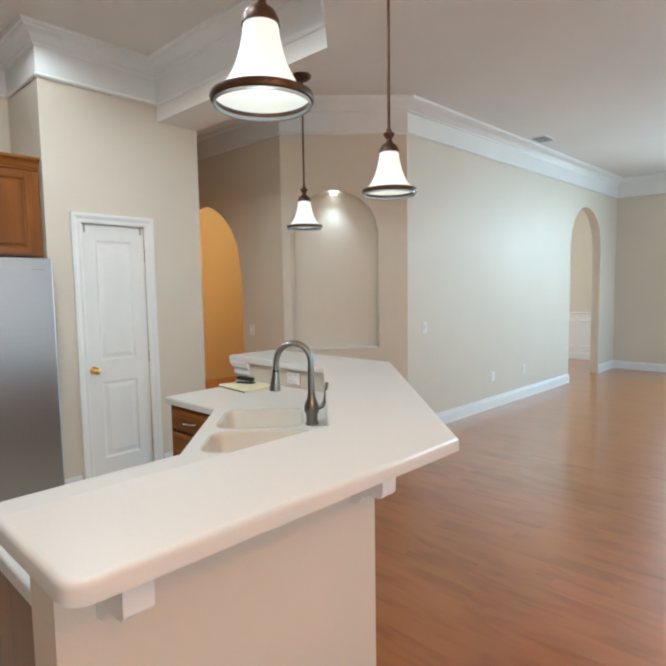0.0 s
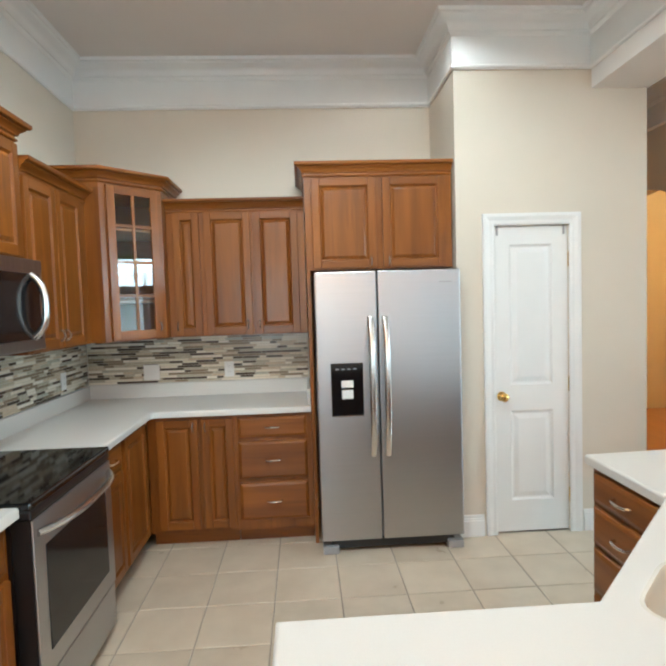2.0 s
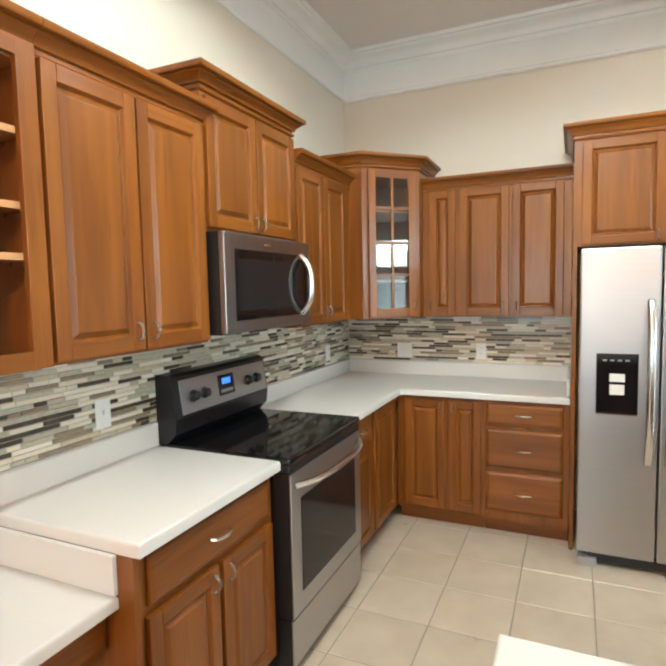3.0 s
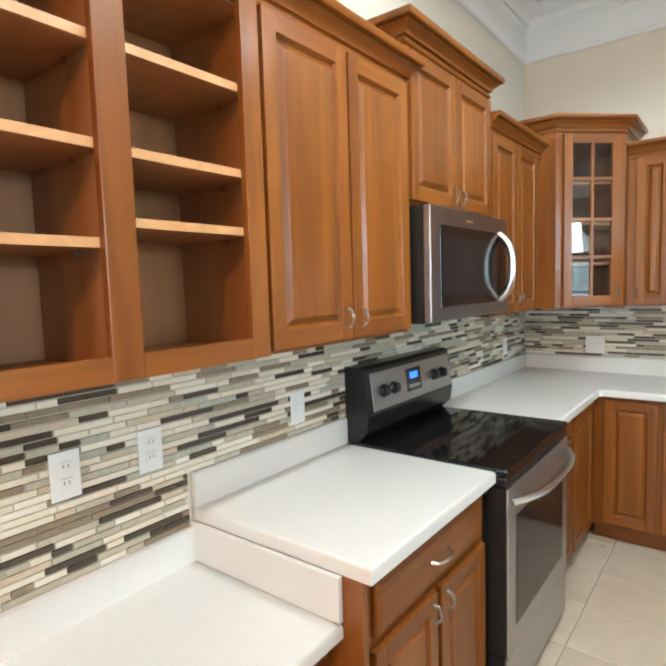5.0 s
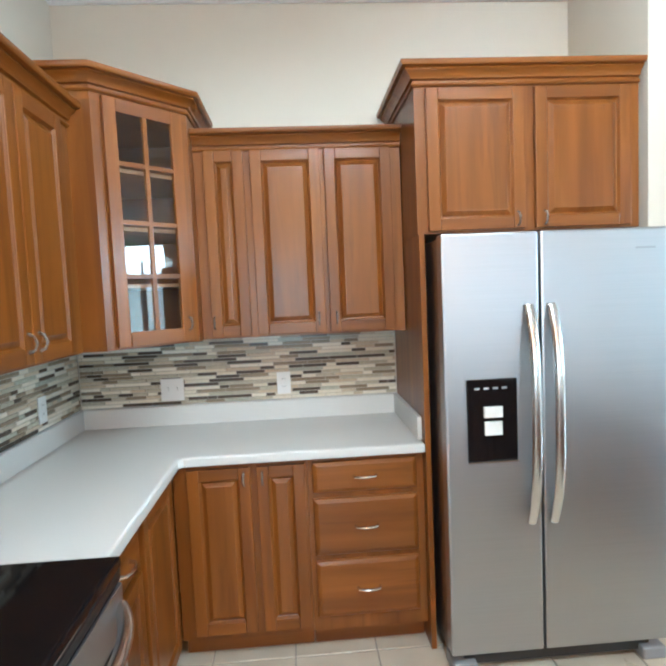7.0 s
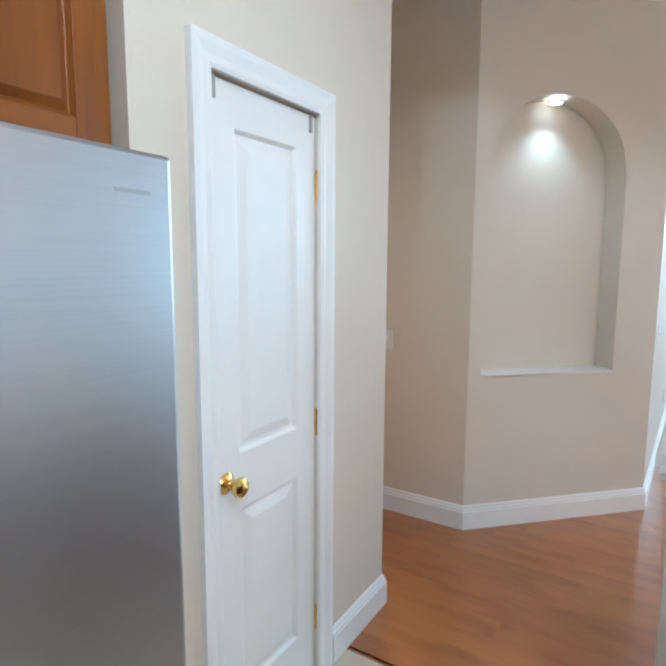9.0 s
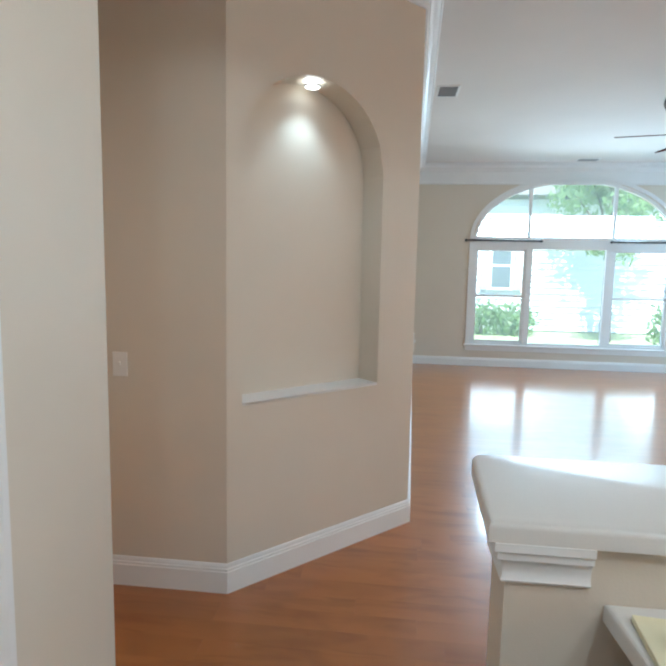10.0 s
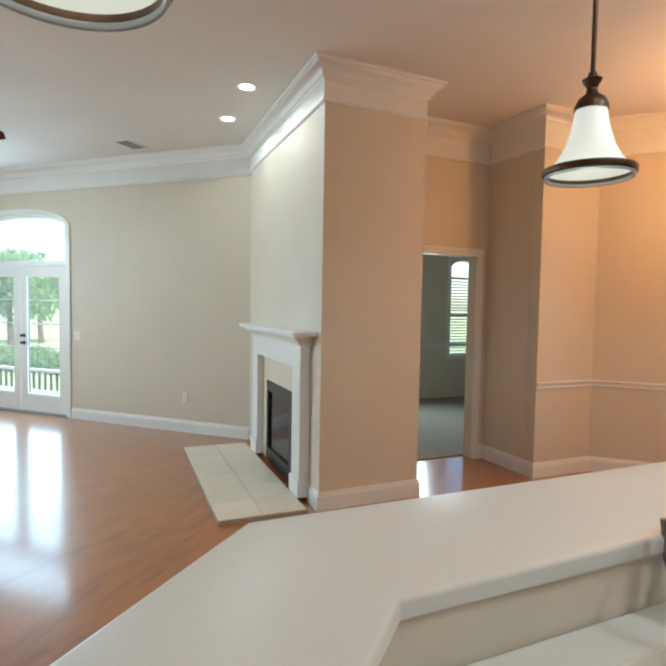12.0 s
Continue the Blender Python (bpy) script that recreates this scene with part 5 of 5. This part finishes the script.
for i in range(26):
    bl = B(0.005, -0.023, -0.0012, 0.595, 0.023, 0.0012)
    bmesh.ops.transform(bl, matrix=pose(0, 0.02, 0.77 + 0.05 * i, 35), verts=bl.verts)
    part("blind_slat", bl, TRIM, bw)

# ---- outside ----
tagged(part("ground", prism(bmesh.new(), [(-400, -400), (400, -400), (400, 400), (-400, 400)], -0.6, -0.35), LAWN), "mown lawn reaching the horizon", "ground", "", "structure")


def lap_wall(parent, x, y0, y1, z0, z1, pitch=0.21):
    n = int((z1 - z0) / pitch)
    for i in range(n):
        bm = bmesh.new()
        v = [bm.verts.new(c2) for c2 in ((x, y0, z0 + i * pitch), (x, y1, z0 + i * pitch), (x + 0.07, y1, z0 + (i + 1) * pitch), (x + 0.07, y0, z0 + (i + 1) * pitch))]
        w = [bm.verts.new((x + 0.2, q.co.y, q.co.z)) for q in v]
        bm.faces.new(v)
        bm.faces.new(w[::-1])
        for a in range(4):
            bm.faces.new((v[a], v[(a + 1) % 4], w[(a + 1) % 4], w[a]))
        part("siding_board", bm, SIDING, parent)


ho = thing("neighbour_house", pose(0, 0, 0), "white lap-sided neighbouring house with grey roof", "house")
lap_wall(ho, 21.0, -6.0, 6.5, -0.3, 4.2)
part("roof", prism(bmesh.new(), [(20.6, -6.5), (27, -6.5), (27, 7), (20.6, 7)], 4.2, 4.6), ROOFM, ho)
for y in (0.9, 4.6):
    w = part("window", B(20.90, y - 0.42, 1.05, 20.99, y + 0.42, 2.75, bevel=0.01), TRIM, ho, "white trimmed window")
    for z in (1.15, 1.93):
        part("pane", B(20.885, y - 0.31, z, 20.899, y + 0.31, z + 0.70), HPANE, w)
    for sy in (-0.68, 0.44):
        part("shutter", B(20.92, y + sy, 1.05, 20.985, y + sy + 0.24, 2.75), GREY, ho, "grey shutter")
RNG = random.Random(7)


def leaves(bm, centre, radius, count, size):
    for _ in range(count):
        while True:
            p = Vector([RNG.uniform(-1, 1) for _ in range(3)])
            if 0.25 < p.length < 1:
                break
        p = Vector(centre) + Vector((p.x * radius[0], p.y * radius[1], p.z * radius[2])) * (0.75 + 0.4 * RNG.random())
        m = Matrix.Translation(p) @ Euler([RNG.uniform(0, 6.28) for _ in range(3)]).to_matrix().to_4x4()
        s = size * RNG.uniform(0.6, 1.3)
        v = [bm.verts.new(m @ Vector(q)) for q in ((-s, 0, 0), (0, -0.45 * s, 0.1 * s), (s, 0, 0), (0, 0.45 * s, 0.1 * s))]
        bm.faces.new(v)


def shrub(name, centre, radius, count, label, size=0.10):
    bm = bmesh.new()
    leaves(bm, (0, 0, radius[2] * 0.8), radius, count, size)
    t2 = thing(name, pose(centre[0], centre[1], -0.35), label, "shrub", "garden shrubs")
    part("foliage", bm, HEDGEM, t2)
    part("stem", tube(bmesh.new(), [(0, 0, 0), (0.02, 0.01, radius[2])], [0.04, 0.015], 6), BARK, t2)


for y in (0.7, 1.7, 2.7, 3.7, 4.8):
    shrub("hedge_shrub", (19.6, y, 0), (0.55, 0.8, 0.60), 700, "clipped green hedge shrub before the house")
shrub("garden_shrub", (17.0, -3.0, 0), (0.7, 0.8, 0.75), 900, "dark green rounded garden shrub")
for x in (14.0, 15.6, 17.2, 18.8):
    shrub("hedge_shrub", (x, -6.4, 0), (0.95, 0.6, 0.36), 900, "green hedge shrub beyond the deck")


def tree(x, y, h, r, count):
    t2 = thing("tree", pose(x, y, -0.35), "leafy green garden tree with a slim trunk", "tree", "garden trees")
    part("trunk", tube(bmesh.new(), [(0, 0, 0), (0.05, 0.02, h * 0.3), (0.0, 0.08, h * 0.6), (0.05, 0.05, h * 0.85)], [0.13, 0.10, 0.07, 0.02], 8), BARK, t2, smooth=True)
    bm = bmesh.new()
    for k in range(9):
        a, q = RNG.uniform(0, 6.28), RNG.uniform(0.2, 0.85)
        cpos = (math.cos(a) * r * q, math.sin(a) * r * q, h * RNG.uniform(0.45, 0.95))
        part("limb", tube(bmesh.new(), [(0.03, 0.04, h * 0.4), (cpos[0] * 0.6, cpos[1] * 0.6, cpos[2] * 0.85), cpos], [0.05, 0.03, 0.01], 6), BARK, t2)
        leaves(bm, cpos, (r * 0.5, r * 0.5, r * 0.42), count // 9, 0.13)
    part("crown", bm, HEDGEM, t2)


tree(18.5, -1.75, 6.2, 1.7, 2600)
tree(20.5, -9.6, 3.4, 1.5, 2200)
tree(23.5, -13.4, 3.8, 1.7, 2400)
tree(26.5, -12.0, 3.3, 1.7, 2200)
tree(22.0, -16.5, 3.9, 1.8, 2400)
dk = thing("deck", pose(0, 0, 0), "pale concrete deck with a white rail outside the french doors", "deck")
part("slab", B(6.0, -3.4, -0.34, 16.0, -1.26, -0.26), CONC, dk)
part("top_rail", B(6.0, -3.36, 0.20, 16.0, -3.26, 0.25), TRIM, dk)
part("bottom_rail", B(6.0, -3.34, -0.20, 16.0, -3.28, -0.15), TRIM, dk)
for i in range(66):
    part("baluster", B(6.05 + 0.15 * i, -3.325, -0.15, 6.085 + 0.15 * i, -3.295, 0.20), BLACK, dk)

# ---- mosaic, tiles and planks ----
def ramped(name, stops, rough, source):
    m = material(name, stops[0][1], rough)
    n, l = m.node_tree.nodes, m.node_tree.links
    ramp = n.new("ShaderNodeValToRGB")
    ramp.color_ramp.interpolation = "CONSTANT"
    for i, (pos, col) in enumerate(stops):
        e = ramp.color_ramp.elements[i] if i < 2 else ramp.color_ramp.elements.new(pos)
        e.position, e.color = pos, (*col, 1)
    src = n.new("ShaderNodeObjectInfo" if source == "object" else "ShaderNodeNewGeometry")
    l.new(src.outputs["Random" if source == "object" else "Random Per Island"], ramp.inputs["Fac"])
    tx, mix = n.new("ShaderNodeTexNoise"), n.new("ShaderNodeMixRGB")
    tx.inputs["Scale"].default_value, tx.inputs["Detail"].default_value = 60, 4
    tc = n.new("ShaderNodeTexCoord")
    l.new(tc.outputs["Object"], tx.inputs["Vector"])
    mix.blend_type = "OVERLAY"
    mix.inputs["Fac"].default_value = 0.25
    l.new(ramp.outputs["Color"], mix.inputs["Color1"])
    l.new(tx.outputs["Fac"], mix.inputs["Color2"])
    l.new(mix.outputs["Color"], n["Principled BSDF"].inputs["Base Color"])
    return m


MOS = [(0.0, (0.77, 0.70, 0.56)), (0.22, (0.50, 0.45, 0.34)), (0.38, (0.60, 0.49, 0.35)), (0.50, (0.84, 0.78, 0.66)), (0.63, (0.27, 0.21, 0.14)), (0.79, (0.075, 0.054, 0.036)), (0.96, (0.46, 0.45, 0.36))]
MOSA, MOSB = ramped("mosaic_piece", MOS, 0.2, "object"), ramped("mosaic_field", MOS, 0.2, "island")
PITCH = 0.0178
rng = random.Random(11)


def cells(u0, u1, z0, z1):
    z = z0 + 0.001
    while z + PITCH <= z1 + 0.004:
        u = u0 - rng.uniform(0, 0.08)
        while u < u1:
            w = rng.choice((0.05, 0.075, 0.10, 0.125, 0.15, 0.18))
            a, b = max(u, u0), min(u + w, u1)
            if b - a > 0.008:
                yield a, b - 0.0016, z, min(z + PITCH - 0.0016, z1 - 0.0005)
            u += w
        z += PITCH


shared = {}


def piece(w, h, d, mat, key):
    """A shared thin tile with eased edges, centred, facing local -y."""
    k = (round(w, 3), round(h, 3), d, key)
    if k not in shared:
        me = bpy.data.meshes.new(key)
        x, z, e = w / 2, h / 2, 0.0012
        vs = [(-x, 0, -z), (x, 0, -z), (x, 0, z), (-x, 0, z), (-x + e, -d, -z + e), (x - e, -d, -z + e), (x - e, -d, z - e), (-x + e, -d, z - e)]
        me.from_pydata(vs, [], [(4, 5, 6, 7), (0, 1, 5, 4), (1, 2, 6, 5), (2, 3, 7, 6), (3, 0, 4, 7)])
        me.materials.append(mat)
        shared[k] = me
    return shared[k]


def mosaic(name, m, fields, near):
    """fields: (u0, u1, z0, z1) in wall coordinates; near(u, z) picks the pieces that are objects of their own."""
    base = thing(name, m, "linear glass and stone mosaic backsplash in cream, grey and brown", "backsplash", "", "structure")
    vs, fs = [], []
    bed = bmesh.new()
    for u0, u1, z0, z1 in fields:
        box(bed, u0, -0.0035, z0, u1, -0.0005, z1)
        for a, b, c0, c1 in cells(u0, u1, z0, z1):
            if near((a + b) / 2, (c0 + c1) / 2):
                ob = new("mosaic_tile", piece(b - a, c1 - c0, 0.0085, MOSA, "mosaic_tile"))
                ob.parent = base
                ob.location = ((a + b) / 2, -0.0005, (c0 + c1) / 2)
            else:
                k, e = len(vs), 0.0012
                vs += [(a, -0.001, c0), (b, -0.001, c0), (b, -0.001, c1), (a, -0.001, c1), (a + e, -0.009, c0 + e), (b - e, -0.009, c0 + e), (b - e, -0.009, c1 - e), (a + e, -0.009, c1 - e)]
                fs += [tuple(k + i for i in f) for f in ((4, 5, 6, 7), (0, 1, 5, 4), (1, 2, 6, 5), (2, 3, 7, 6), (3, 0, 4, 7))]
    part("grout_bed", bed, MGROUT, base)
    if vs:
        me = bpy.data.meshes.new("mosaic_field")
        me.from_pydata(vs, [], fs)
        me.materials.append(MOSB)
        ob = new("mosaic_field", me)
        ob.parent = base
        ob["kind"] = "stuff"


# wall coordinates on the west wall run north from y = 1.0
mosaic("mosaic_west", pose(WX, 1.0, 0, 0, 0, 90), [(0.0, 2.046, 0.862, 1.020), (0.0, 5.02, 1.020, 1.375), (2.812, 3.574, 0.93, 1.019), (2.812, 3.574, 1.376, 1.40)], lambda u, z: 1.78 < u < 2.50)
mosaic("mosaic_north", pose(WX + 0.009, NY, 0), [(0.0, 1.642, 1.020, 1.375)], lambda u, z: False)

# ceramic tiles
PX, PYY, TW = 1.010 - 0.357 * 4, 5.088 - 0.352 * 8, (0.357, 0.352)
tf = thing("floor_tiles", pose(0, 0, 0), "cream ceramic floor tiles laid square in the kitchen", "tile floor", "", "structure")
for i in range(12):
    for j in range(12):
        x0, y0 = PX + TW[0] * i, PYY + TW[1] * j
        x1, y1 = x0 + TW[0], y0 + TW[1]
        x0, y0, x1, y1 = max(x0, WX), max(y0, 2.325), min(x1, 3.175), min(y1, NY)
        if x1 - x0 < 0.02 or y1 - y0 < 0.02 or y0 < 2.30 + (x1 - 2.105) * 1.042:
            continue
        if y1 > PY + 0.02 and x1 > 2.23:
            y1 = PY + 0.02
            if y1 - y0 < 0.02:
                continue
        g = 0.0035
        w, h = x1 - x0 - 2 * g, y1 - y0 - 2 * g
        k = (round(w, 3), round(h, 3), "floor_tile")
        if k not in shared:
            bm = prism(bmesh.new(), [(-w / 2, -h / 2), (w / 2, -h / 2), (w / 2, h / 2), (-w / 2, h / 2)], -0.019, 0.0, 0.0025, 1)
            bmesh.ops.recalc_face_normals(bm, faces=bm.faces)
            me = bpy.data.meshes.new("floor_tile")
            bm.to_mesh(me)
            bm.free()
            me.materials.append(TILE)
            shared[k] = me
        ob = new("floor_tile", shared[k])
        ob.parent = tf
        ob.location = ((x0 + x1) / 2, (y0 + y1) / 2, 0)
tagged(part("grout_bed", prism(bmesh.new(), [(WX, 2.325), (2.11, 2.325), (3.175, 3.435), (3.175, PY + 0.02), (2.23, PY + 0.02), (2.23, NY), (WX, NY)], -0.0195, -0.004), GROUT, tf))

# hardwood planks, run north to south
PW = 0.127
pf = thing("floor_planks", pose(0, 0, 0), "glossy reddish-brown hardwood plank floor", "plank floor", "", "structure")
vs, fs = [], []
near_count = 0
for i in range(100):
    x0 = WX + PW * i
    xc = x0 + PW / 2
    lo = -1.6 if xc < 4.4 else -1.12
    hi = 2.323 if xc < 2.03 else (2.40 + (xc - 2.105) * 1.042 if xc < 3.11 else (9.0 if xc < 7.3 else 8.2))
    if xc > 12.2:
        break
    y = lo - rng.uniform(0, 1.0)
    while y < hi:
        ln = rng.choice((0.6, 0.9, 1.15, 1.4, 1.75))
        a, b = max(y, lo), min(y + ln, hi)
        y += ln
        if b - a < 0.03:
            continue
        if 2.0 < xc < 5.6 and a > -0.2 and b < 6.6 and near_count < 290:
            near_count += 1
            k = (round(b - a, 2), "plank")
            if k not in shared:
                w, h, e = PW / 2, (b - a) / 2, 0.0003
                me = bpy.data.meshes.new("plank")
                q = [(-w, -h, -0.018), (w, -h, -0.018), (w, h, -0.018), (-w, h, -0.018), (-w, -h, -e), (w, -h, -e), (w, h, -e), (-w, h, -e), (-w + e, -h + e, 0), (w - e, -h + e, 0), (w - e, h - e, 0), (-w + e, h - e, 0)]
                me.from_pydata(q, [], [(8, 9, 10, 11)] + [(r + j, r + (j + 1) % 4, r + 4 + (j + 1) % 4, r + 4 + j) for r in (0, 4) for j in range(4)])
                me.materials.append(FLOORM)
                shared[k] = me
            ob = new("plank", shared[k])
            ob.parent = pf
            ob.location = (xc, (a + b) / 2, 0)
        else:
            k, X1 = len(vs), x0 + PW
            vs += [(x0, a, -0.012), (X1, a, -0.012), (X1, b, -0.012), (x0, b, -0.012), (x0, a, 0), (X1, a, 0), (X1, b, 0), (x0, b, 0)]
            fs += [tuple(k + j for j in f) for f in ((4, 5, 6, 7), (0, 1, 5, 4), (1, 2, 6, 5), (2, 3, 7, 6), (3, 0, 4, 7))]
me = bpy.data.meshes.new("plank_field")
me.from_pydata(vs, [], fs)
me.materials.append(FLOORB)
ob = new("plank_field", me)
ob.parent = pf
ob["kind"] = "stuff"
